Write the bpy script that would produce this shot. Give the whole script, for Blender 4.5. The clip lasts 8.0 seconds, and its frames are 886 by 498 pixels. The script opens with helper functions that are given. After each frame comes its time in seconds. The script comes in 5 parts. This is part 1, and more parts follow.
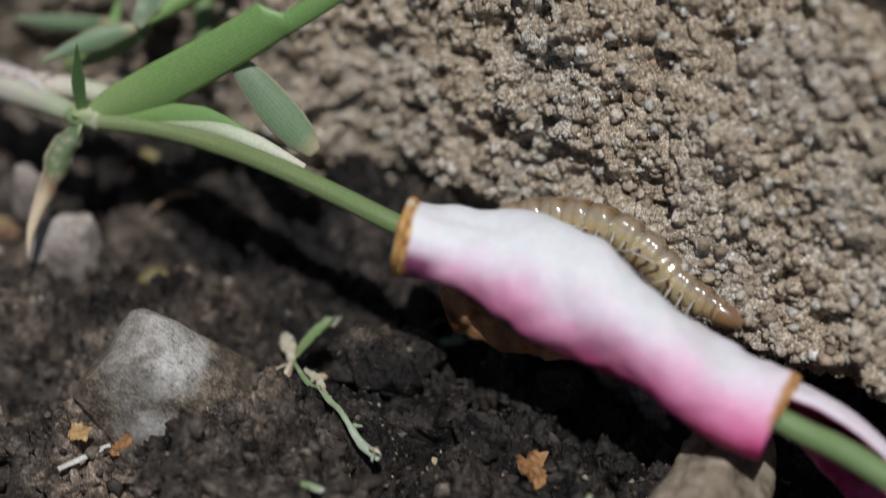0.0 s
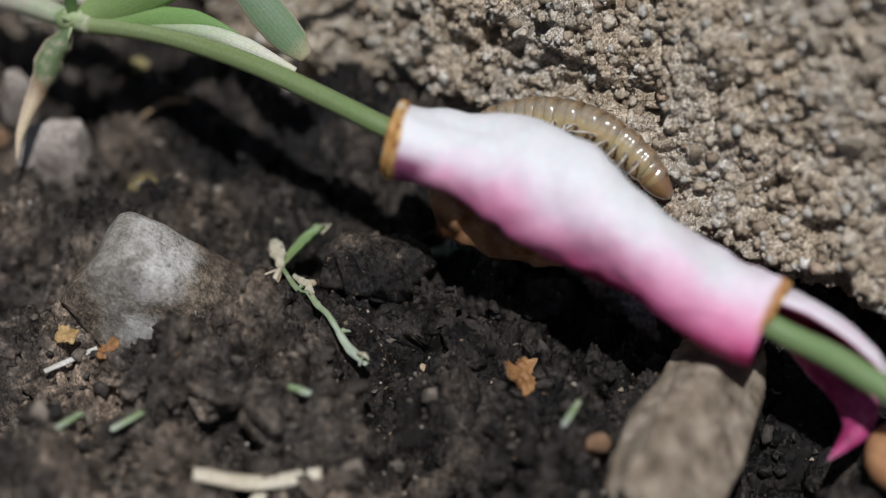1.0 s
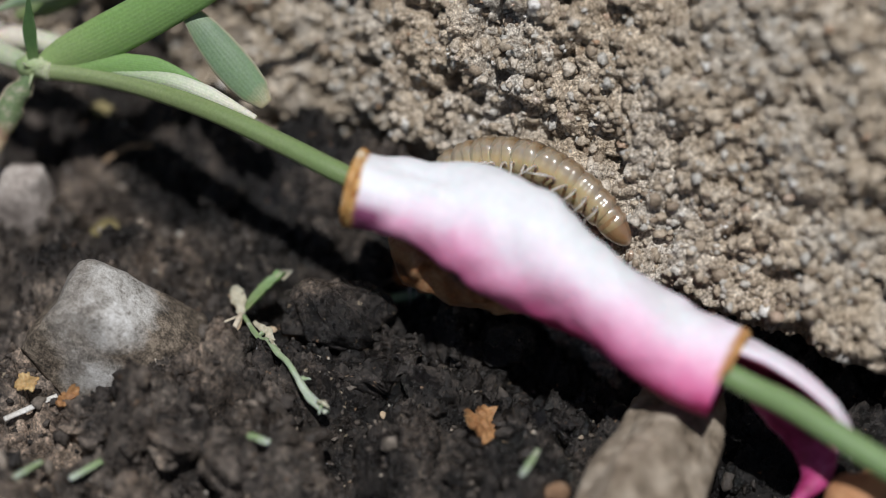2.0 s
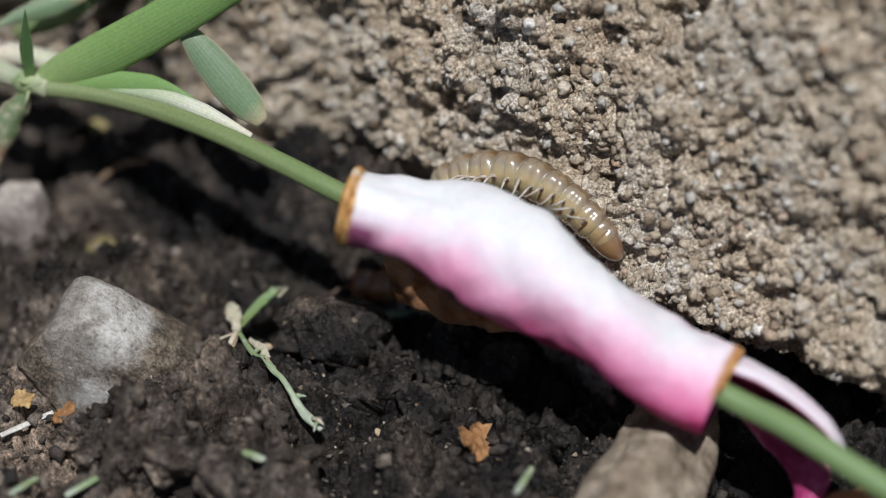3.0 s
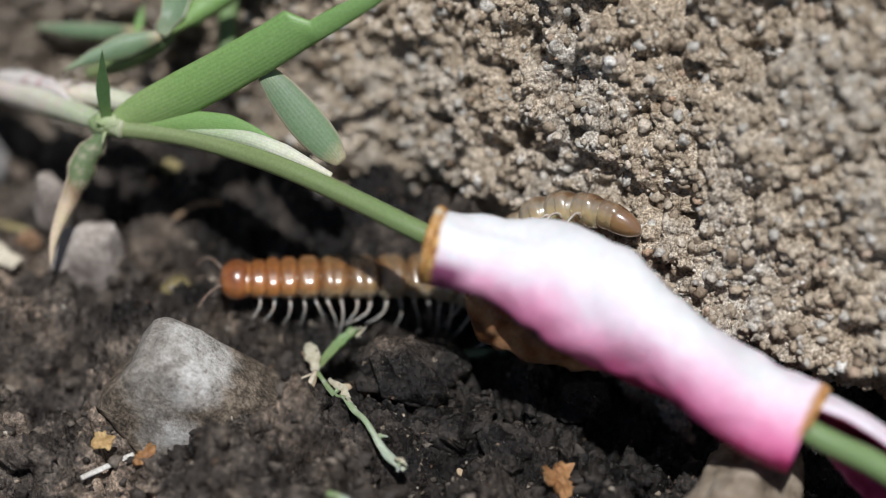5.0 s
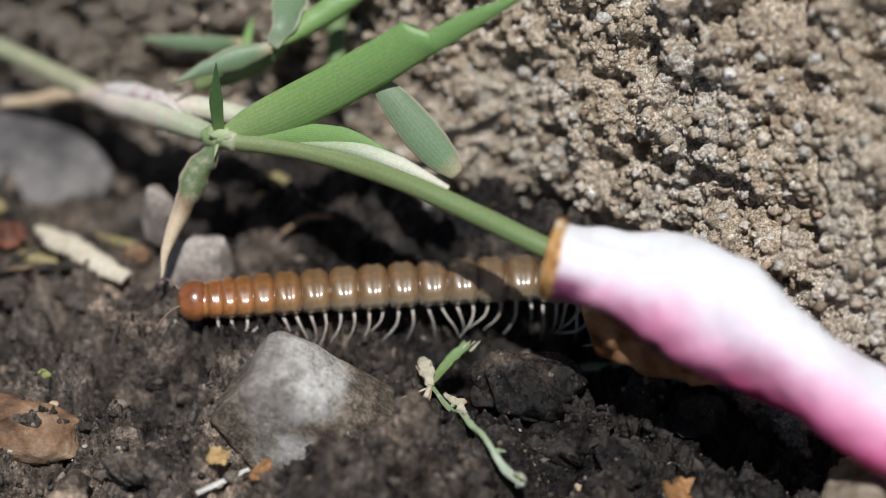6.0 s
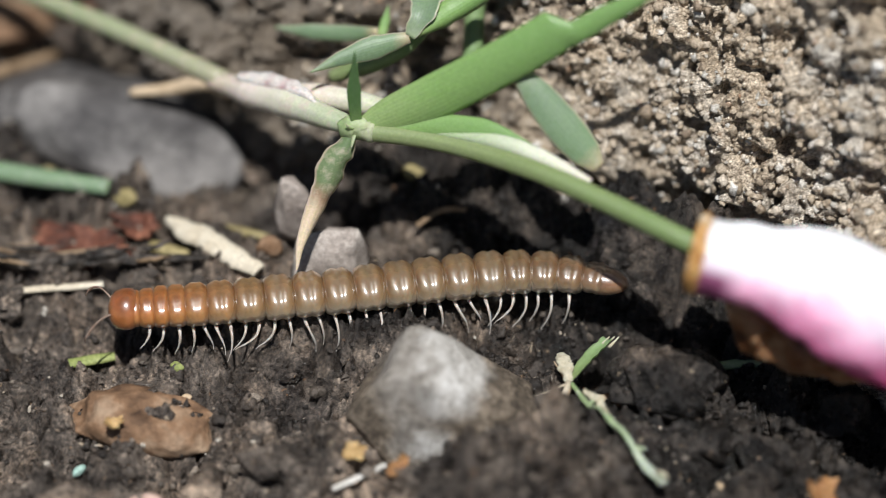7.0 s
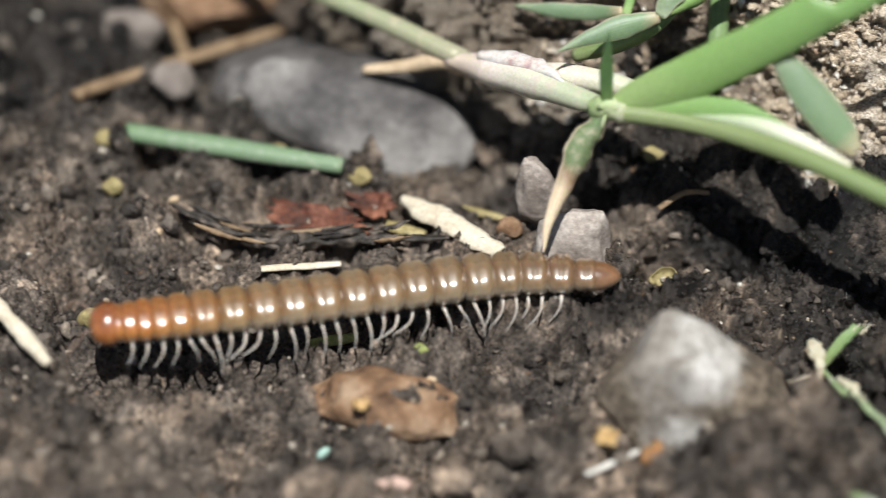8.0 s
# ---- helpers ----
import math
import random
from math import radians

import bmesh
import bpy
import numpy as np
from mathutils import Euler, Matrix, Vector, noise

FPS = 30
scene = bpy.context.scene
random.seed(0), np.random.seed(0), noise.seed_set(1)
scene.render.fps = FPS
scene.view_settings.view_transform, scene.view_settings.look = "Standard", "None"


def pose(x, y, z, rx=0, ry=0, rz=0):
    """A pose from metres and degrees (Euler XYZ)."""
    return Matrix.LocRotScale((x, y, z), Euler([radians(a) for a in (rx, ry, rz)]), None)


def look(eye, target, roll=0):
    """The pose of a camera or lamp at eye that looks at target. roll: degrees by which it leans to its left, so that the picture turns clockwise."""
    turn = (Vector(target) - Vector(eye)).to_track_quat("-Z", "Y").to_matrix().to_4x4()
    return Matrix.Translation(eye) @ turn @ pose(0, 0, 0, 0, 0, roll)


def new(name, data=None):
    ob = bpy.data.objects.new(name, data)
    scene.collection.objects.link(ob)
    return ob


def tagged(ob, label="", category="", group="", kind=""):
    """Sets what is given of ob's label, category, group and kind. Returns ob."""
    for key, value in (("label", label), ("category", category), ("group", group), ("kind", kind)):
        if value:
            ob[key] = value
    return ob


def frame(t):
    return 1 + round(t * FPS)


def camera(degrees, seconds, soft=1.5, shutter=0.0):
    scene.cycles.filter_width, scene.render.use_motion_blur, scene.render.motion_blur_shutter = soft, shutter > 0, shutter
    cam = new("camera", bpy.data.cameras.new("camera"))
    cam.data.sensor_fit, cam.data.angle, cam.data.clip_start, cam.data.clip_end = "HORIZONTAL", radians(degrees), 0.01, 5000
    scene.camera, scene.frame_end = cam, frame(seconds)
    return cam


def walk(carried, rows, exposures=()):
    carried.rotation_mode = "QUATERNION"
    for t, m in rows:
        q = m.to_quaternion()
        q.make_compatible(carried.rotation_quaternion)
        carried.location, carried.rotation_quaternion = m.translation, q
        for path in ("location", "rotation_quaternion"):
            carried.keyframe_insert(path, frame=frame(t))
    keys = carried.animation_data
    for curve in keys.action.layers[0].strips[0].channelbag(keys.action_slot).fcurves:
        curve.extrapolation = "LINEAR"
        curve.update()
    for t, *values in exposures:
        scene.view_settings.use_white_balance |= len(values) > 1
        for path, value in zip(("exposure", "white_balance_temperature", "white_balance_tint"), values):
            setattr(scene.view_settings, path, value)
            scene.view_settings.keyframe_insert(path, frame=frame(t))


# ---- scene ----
# All lengths below are written in millimetres and turned into metres by MM.
MM = 0.001

# ---- camera ----
cam = camera(14.0, 8.0, soft=0.8, shutter=0.2)
cam.data.dof.use_dof = True
cam.data.dof.focus_distance = 0.1554
cam.data.dof.aperture_fstop = 18.0
PATH = [
    (0, 0.009587, -0.123662, 0.105826, 49.7148, 0.4539, -0.2975),
    (0.5, 0.010836, -0.125960, 0.101830, 49.6375, 0.1163, 0.2022),
    (1, 0.010292, -0.125648, 0.102192, 49.7153, 0.1004, 0.1473),
    (1.2, 0.011559, -0.125084, 0.103920, 49.7228, 0.1119, 0.0570),
    (2.5, 0.011961, -0.124320, 0.103625, 49.7600, 0.0358, 0.1893),
    (3, 0.011998, -0.124411, 0.104535, 49.7959, -0.0463, 0.1624),
    (3.5, 0.011235, -0.124170, 0.104283, 49.7840, 0.0907, -0.0853),
    (4, 0.010393, -0.123757, 0.104795, 49.8820, 0.0339, -0.1766),
    (4.2, 0.009704, -0.123408, 0.103452, 49.9327, 0.1183, -0.2573),
    (5.3, 0.005601, -0.124034, 0.104533, 50.5364, -0.1588, -0.4991),
    (5.5, 0.004128, -0.123873, 0.103601, 50.6340, -0.1365, -0.6232),
    (6, 0.001719, -0.123230, 0.103156, 50.7531, -0.2141, -0.5678),
    (6.5, 0.000007, -0.122259, 0.102633, 50.5784, -0.0207, -0.5270),
    (7, -0.001624, -0.121609, 0.101423, 50.7651, 0.0560, 0.4612),
    (7.5, -0.005750, -0.120718, 0.099943, 50.5630, -0.1353, 0.7145),
    (8, -0.012040, -0.119995, 0.099649, 50.5657, -0.4627, 0.9636),
]
walk(cam, [(t, pose(x, y, z, rx, ry, rz)) for t, x, y, z, rx, ry, rz in PATH], exposures=((0.0, -0.74, 6200, 10), (0.5, -0.84, 6180, 10), (1.0, -0.63, 6150, 10), (2.5, -0.44, 6150, 10), (4.2, -0.33, 6150, 10), (5.5, -0.33, 6180, 10), (7.0, 0.0, 6280, 9), (8.0, 0.28, 6370, 8)))

# ---- sky and sun ----
SUN = Vector((0.02, -0.42, 0.91)).normalized()
world = bpy.data.worlds.new("sky")
scene.world = world
world.use_nodes = True
wn = world.node_tree
sky = wn.nodes.new("ShaderNodeTexSky")
sky.sky_type = "NISHITA"
sky.sun_disc = False
sky.sun_elevation = math.asin(SUN.z)
sky.sun_rotation = math.atan2(SUN.x, SUN.y)
wn.links.new(sky.outputs[0], wn.nodes["Background"].inputs[0])
wn.nodes["Background"].inputs[1].default_value = 0.038
sun = new("sun", bpy.data.lights.new("sun", "SUN"))
sun.data.energy = 5.2
sun.data.angle = radians(0.6)
sun.data.color = (1.0, 0.975, 0.945)
sun.matrix_world = look(SUN, (0, 0, 0))


# ---- materials ----
def shader(name, rough=0.6, spec=0.5, sss=0.0, sss_radius=(0.5, 0.3, 0.2), trans=0.0, ior=1.45, coat=0.0):
    """A material with its Principled node and a texture space in millimetres."""
    m = bpy.data.materials.new(name)
    m.use_nodes = True
    nt = m.node_tree
    p = nt.nodes["Principled BSDF"]
    p.inputs["Roughness"].default_value = rough
    p.inputs["Specular IOR Level"].default_value = spec
    p.inputs["IOR"].default_value = ior
    if sss:
        p.inputs["Subsurface Weight"].default_value = sss
        p.inputs["Subsurface Radius"].default_value = sss_radius
        p.inputs["Subsurface Scale"].default_value = 0.001
    if trans:
        p.inputs["Transmission Weight"].default_value = trans
    if coat:
        p.inputs["Coat Weight"].default_value = coat
        p.inputs["Coat Roughness"].default_value = 0.2
        p.inputs["Coat IOR"].default_value = 1.75
    co = nt.nodes.new("ShaderNodeTexCoord")
    mp = nt.nodes.new("ShaderNodeMapping")
    mp.inputs["Scale"].default_value = (1000, 1000, 1000)
    nt.links.new(co.outputs["Object"], mp.inputs["Vector"])
    return m, nt, p, mp.outputs[0]


def noise_tex(nt, vec, scale, detail=6, rough=0.6, stretch=None):
    if stretch:
        q = nt.nodes.new("ShaderNodeMapping")
        q.inputs["Scale"].default_value = stretch
        nt.links.new(vec, q.inputs["Vector"])
        vec = q.outputs[0]
    n = nt.nodes.new("ShaderNodeTexNoise")
    n.inputs["Scale"].default_value = scale
    n.inputs["Detail"].default_value = detail
    n.inputs["Roughness"].default_value = rough
    nt.links.new(vec, n.inputs["Vector"])
    return n.outputs["Fac"]


def ramp(nt, fac, stops):
    r = nt.nodes.new("ShaderNodeValToRGB")
    els = r.color_ramp.elements
    while len(els) < len(stops):
        els.new(0.5)
    for el, (pos, col) in zip(els, stops):
        el.position = pos
        el.color = (*col, 1) if len(col) == 3 else col
    nt.links.new(fac, r.inputs[0])
    return r.outputs[0]


def mix(nt, fac, a, b, how="MIX"):
    n = nt.nodes.new("ShaderNodeMix")
    n.data_type, n.blend_type = "RGBA", how
    for key, val in ((0, fac), (6, a), (7, b)):
        if isinstance(val, (int, float)):
            n.inputs[key].default_value = val
        elif isinstance(val, tuple):
            n.inputs[key].default_value = (*val, 1)
        else:
            nt.links.new(val, n.inputs[key])
    return n.outputs[2]


def math_node(nt, op, a, b=0.0):
    n = nt.nodes.new("ShaderNodeMath")
    n.operation = op
    for key, val in ((0, a), (1, b)):
        if isinstance(val, (int, float)):
            n.inputs[key].default_value = val
        else:
            nt.links.new(val, n.inputs[key])
    return n.outputs[0]


def bump(nt, p, height, strength=0.6, mm=0.1):
    b = nt.nodes.new("ShaderNodeBump")
    b.inputs["Strength"].default_value = strength
    b.inputs["Distance"].default_value = mm * MM
    nt.links.new(height, b.inputs["Height"])
    nt.links.new(b.outputs[0], p.inputs["Normal"])


def attr(nt, name):
    a = nt.nodes.new("ShaderNodeAttribute")
    a.attribute_name = name
    return a.outputs["Fac"]


def mottled(name, stops, scale=1.0, fine=6.0, rough=0.7, spec=0.4, relief=0.05, stretch=None, **more):
    """A surface with colour at two scales and fine relief."""
    m, nt, p, vec = shader(name, rough, spec, **more)
    big = ramp(nt, noise_tex(nt, vec, scale, 5, 0.6, stretch), stops)
    grain = noise_tex(nt, vec, fine, 4, 0.7, stretch)
    shade = ramp(nt, grain, [(0.3, (0.72, 0.72, 0.72)), (0.7, (1.2, 1.2, 1.2))])
    nt.links.new(mix(nt, 1.0, big, shade, "MULTIPLY"), p.inputs["Base Color"])
    bump(nt, p, grain, 0.6, relief)
    return m


def soil_material(name="damp_soil"):
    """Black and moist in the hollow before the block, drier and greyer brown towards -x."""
    m, nt, p, vec = shader(name, 0.8, 0.5)
    clump = noise_tex(nt, vec, 0.55, 8, 0.72)
    broad = noise_tex(nt, vec, 0.2, 4, 0.65)
    fine = noise_tex(nt, vec, 5.0, 7, 0.8)
    dots = noise_tex(nt, vec, 2.4, 3, 0.6)
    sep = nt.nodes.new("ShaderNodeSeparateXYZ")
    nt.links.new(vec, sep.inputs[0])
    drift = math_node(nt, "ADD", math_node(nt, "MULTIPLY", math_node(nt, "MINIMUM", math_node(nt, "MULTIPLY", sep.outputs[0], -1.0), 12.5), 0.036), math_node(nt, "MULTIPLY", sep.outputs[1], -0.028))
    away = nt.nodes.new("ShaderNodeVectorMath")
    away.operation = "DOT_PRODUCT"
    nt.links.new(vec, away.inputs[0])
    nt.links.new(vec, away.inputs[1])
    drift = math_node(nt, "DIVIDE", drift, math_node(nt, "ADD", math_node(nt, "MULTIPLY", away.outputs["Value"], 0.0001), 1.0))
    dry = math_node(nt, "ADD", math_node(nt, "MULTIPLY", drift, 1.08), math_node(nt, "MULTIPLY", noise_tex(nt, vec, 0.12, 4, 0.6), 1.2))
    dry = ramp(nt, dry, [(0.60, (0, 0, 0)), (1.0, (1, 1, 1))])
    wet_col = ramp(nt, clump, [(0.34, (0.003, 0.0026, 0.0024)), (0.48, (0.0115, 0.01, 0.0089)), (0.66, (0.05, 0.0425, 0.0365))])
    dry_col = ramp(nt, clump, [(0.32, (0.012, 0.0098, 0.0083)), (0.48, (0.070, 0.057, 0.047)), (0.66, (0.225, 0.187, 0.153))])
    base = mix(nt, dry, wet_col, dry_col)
    base = mix(nt, 1.0, base, ramp(nt, broad, [(0.36, (0.42, 0.42, 0.44)), (0.5, (1.0, 1.0, 1.0)), (0.62, (2.0, 1.88, 1.75))]), "MULTIPLY")
    base = mix(nt, 1.0, base, ramp(nt, fine, [(0.38, (0.28, 0.28, 0.28)), (0.5, (1.0, 1.0, 1.0)), (0.62, (2.7, 2.6, 2.5))]), "MULTIPLY")
    base = mix(nt, ramp(nt, dots, [(0.665, (0, 0, 0)), (0.71, (0.85, 0.85, 0.85))]), base, ramp(nt, broad, [(0.42, (0.26, 0.14, 0.07)), (0.55, (0.34, 0.28, 0.2))]))
    nt.links.new(base, p.inputs["Base Color"])
    wet = noise_tex(nt, vec, 1.1, 6, 0.75)
    gloss = ramp(nt, wet, [(0.42, (0.14, 0.14, 0.14)), (0.60, (0.50, 0.50, 0.50))])
    nt.links.new(mix(nt, dry, gloss, ramp(nt, wet, [(0.42, (0.18, 0.18, 0.18)), (0.60, (0.62, 0.62, 0.62))])), p.inputs["Roughness"])
    bump(nt, p, fine, 1.0, 0.13)
    return m


def crumb_material(name, grit):
    m, nt, p, vec = shader(name, 0.6, 0.5)
    g = nt.nodes.new("ShaderNodeNewGeometry")
    fine = noise_tex(nt, vec, 7.0, 4, 0.7)
    # black and moist in the hollow, browner on the open soil towards -x
    sep = nt.nodes.new("ShaderNodeSeparateXYZ")
    nt.links.new(vec, sep.inputs[0])
    dry = math_node(nt, "SUBTRACT", math_node(nt, "MULTIPLY", noise_tex(nt, vec, 0.2, 3, 0.6), 1.6), math_node(nt, "ADD", math_node(nt, "MULTIPLY", math_node(nt, "MAXIMUM", sep.outputs[0], -14.0), 0.03), math_node(nt, "MULTIPLY", sep.outputs[1], 0.025)))
    wet_col = ramp(nt, g.outputs["Random Per Island"], [(0.0, (0.005, 0.0042, 0.0038)), (0.6, (0.017, 0.0142, 0.0125)), (1.0, (0.06, 0.049, 0.04))])
    dry_col = ramp(nt, g.outputs["Random Per Island"], [(0.0, (0.014, 0.011, 0.009)), (0.5, (0.062, 0.05, 0.041)), (0.85, (0.13, 0.107, 0.086)), (1.0, (0.30, 0.25, 0.20))])
    col = mix(nt, ramp(nt, dry, [(0.6, (0, 0, 0)), (1.05, (1, 1, 1))]), wet_col, dry_col)
    if grit:
        # pale grains: light grit, with extra ones painting in the soil's wet glints
        col = mix(nt, ramp(nt, g.outputs["Random Per Island"], [(0.91, (0, 0, 0)), (0.92, (1, 1, 1))]), col, ramp(nt, noise_tex(nt, vec, 0.9, 3, 0.6), [(0.35, (0.16, 0.10, 0.06)), (0.5, (0.34, 0.28, 0.21)), (0.65, (0.55, 0.52, 0.46))]))
    nt.links.new(mix(nt, 1.0, col, ramp(nt, fine, [(0.3, (0.45, 0.45, 0.45)), (0.7, (1.6, 1.6, 1.6))]), "MULTIPLY"), p.inputs["Base Color"])
    nt.links.new(ramp(nt, noise_tex(nt, vec, 1.3, 3, 0.6), [(0.42, (0.22, 0.22, 0.22)), (0.56, (0.7, 0.7, 0.7))]), p.inputs["Roughness"])
    bump(nt, p, fine, 1.0, 0.09)
    return m


def block_material():
    m, nt, p, vec = shader("porous_sandy_block", 0.55, 0.6)
    grain = noise_tex(nt, vec, 1.3, 6, 0.7)
    fine = noise_tex(nt, vec, 7.0, 6, 0.8)
    patch = noise_tex(nt, vec, 0.16, 3, 0.5)
    warm = ramp(nt, grain, [(0.26, (0.15, 0.115, 0.08)), (0.42, (0.40, 0.33, 0.245)), (0.58, (0.60, 0.52, 0.415)), (0.75, (0.80, 0.755, 0.67))])
    cool = ramp(nt, grain, [(0.26, (0.18, 0.165, 0.14)), (0.48, (0.48, 0.45, 0.40)), (0.72, (0.78, 0.77, 0.74))])
    base = mix(nt, ramp(nt, patch, [(0.45, (0, 0, 0)), (0.66, (1, 1, 1))]), warm, cool)
    base = mix(nt, 1.0, base, ramp(nt, fine, [(0.39, (0.22, 0.18, 0.14)), (0.5, (0.92, 0.88, 0.83)), (0.60, (1.6, 1.58, 1.54))]), "MULTIPLY")
    tiny = noise_tex(nt, vec, 15.0, 3, 0.7)
    base = mix(nt, 1.0, base, ramp(nt, tiny, [(0.38, (0.72, 0.71, 0.70)), (0.5, (1.1, 1.1, 1.1)), (0.62, (1.45, 1.45, 1.45))]), "MULTIPLY")
    rust = ramp(nt, noise_tex(nt, vec, 1.1, 3, 0.5), [(0.66, (0, 0, 0)), (0.74, (0.55, 0.55, 0.55))])
    base = mix(nt, rust, base, (0.32, 0.19, 0.10))
    # darker brown in ragged patches towards one end of the block
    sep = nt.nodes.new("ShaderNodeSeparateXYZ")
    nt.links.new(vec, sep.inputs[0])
    browned = math_node(nt, "SUBTRACT", noise_tex(nt, vec, 0.35, 6, 0.7), math_node(nt, "MULTIPLY", sep.outputs[0], 0.035))
    base = mix(nt, ramp(nt, browned, [(0.50, (0, 0, 0)), (0.62, (0.8, 0.8, 0.8))]), base, mix(nt, 1.0, (0.10, 0.078, 0.058), ramp(nt, fine, [(0.36, (0.4, 0.4, 0.4)), (0.62, (1.8, 1.8, 1.8))]), "MULTIPLY"))
    nt.links.new(base, p.inputs["Base Color"])
    nt.links.new(ramp(nt, noise_tex(nt, vec, 5.0, 3, 0.6), [(0.40, (0.13, 0.13, 0.13)), (0.54, (0.7, 0.7, 0.7))]), p.inputs["Roughness"])
    bump(nt, p, fine, 1.0, 0.13)
    return m


def sand_material():
    """Grains of many kinds: tan and rusty sandstone, grey grit, clear and milky quartz."""
    m, nt, p, vec = shader("mixed_sand", 0.5, 0.6)
    g = nt.nodes.new("ShaderNodeNewGeometry").outputs["Random Per Island"]
    col = ramp(nt, g, [(0.0, (0.22, 0.165, 0.115)), (0.2, (0.36, 0.29, 0.21)), (0.6, (0.47, 0.395, 0.30)), (0.75, (0.58, 0.51, 0.42)), (0.78, (0.45, 0.43, 0.39)), (0.93, (0.56, 0.53, 0.47)), (0.95, (0.40, 0.25, 0.15)), (0.97, (0.66, 0.63, 0.57)), (1.0, (0.80, 0.78, 0.74))])
    fine = noise_tex(nt, vec, 9.0, 4, 0.7)
    nt.links.new(mix(nt, 1.0, col, ramp(nt, fine, [(0.35, (0.55, 0.53, 0.5)), (0.62, (1.25, 1.25, 1.25))]), "MULTIPLY"), p.inputs["Base Color"])
    nt.links.new(ramp(nt, g, [(0.6, (0.6, 0.6, 0.6)), (0.9, (0.15, 0.15, 0.15))]), p.inputs["Roughness"])
    bump(nt, p, fine, 0.8, 0.06)
    return m


def petal_material():
    m, nt, p, vec = shader("pink_and_white_petal", 0.55, 0.3, sss=0.35, sss_radius=(0.6, 0.35, 0.4))
    v = attr(nt, "around")
    u = attr(nt, "along")
    n = noise_tex(nt, vec, 0.35, 4, 0.6)
    streak = noise_tex(nt, vec, 2.5, 3, 0.5)
    f = math_node(nt, "ADD", v, math_node(nt, "MULTIPLY", math_node(nt, "SUBTRACT", n, 0.5), 0.5))
    f = math_node(nt, "ADD", f, math_node(nt, "MULTIPLY", math_node(nt, "SUBTRACT", u, 0.30), 0.34))
    col = ramp(nt, f, [(0.14, (0.80, 0.79, 0.81)), (0.34, (0.81, 0.66, 0.75)), (0.54, (0.80, 0.41, 0.57)), (0.76, (0.74, 0.24, 0.42)), (0.96, (0.66, 0.10, 0.27)), (1.0, (0.30, 0.02, 0.09))])
    col = mix(nt, 1.0, col, ramp(nt, streak, [(0.3, (0.93, 0.93, 0.94)), (0.7, (1.0, 1.0, 1.0))]), "MULTIPLY")
    # dark purple patch low on the sheet, close to its first end
    purple_patch = math_node(nt, "MULTIPLY", ramp(nt, math_node(nt, "ADD", u, math_node(nt, "MULTIPLY", n, 0.06)), [(0.09, (1, 1, 1)), (0.15, (0, 0, 0))]), ramp(nt, v, [(0.42, (0, 0, 0)), (0.56, (0.95, 0.95, 0.95))]))
    col = mix(nt, purple_patch, col, (0.22, 0.05, 0.13))
    spot = math_node(nt, "MULTIPLY", ramp(nt, math_node(nt, "ADD", math_node(nt, "ABSOLUTE", math_node(nt, "SUBTRACT", u, 0.76)), math_node(nt, "MULTIPLY", math_node(nt, "SUBTRACT", streak, 0.5), 0.10)), [(0.01, (0.7, 0.7, 0.7)), (0.06, (0, 0, 0))]), ramp(nt, v, [(0.60, (0, 0, 0)), (0.80, (1, 1, 1))]))
    col = mix(nt, spot, col, (0.40, 0.06, 0.20))
    # both ends have dried to a brown margin
    dried = math_node(nt, "ADD", u, math_node(nt, "MULTIPLY", math_node(nt, "SUBTRACT", n, 0.5), 0.045))
    col = mix(nt, ramp(nt, dried, [(0.008, (1, 1, 1)), (0.022, (0, 0, 0))]), col, ramp(nt, streak, [(0.35, (0.30, 0.12, 0.03)), (0.6, (0.60, 0.36, 0.13))]))
    col = mix(nt, math_node(nt, "MULTIPLY", ramp(nt, dried, [(0.982, (0, 0, 0)), (0.996, (1, 1, 1))]), ramp(nt, v, [(0.3, (1, 1, 1)), (0.5, (0, 0, 0))])), col, (0.45, 0.22, 0.09))
    nt.links.new(col, p.inputs["Base Color"])
    bump(nt, p, noise_tex(nt, vec, 3.0, 4, 0.6), 0.4, 0.06)
    return m


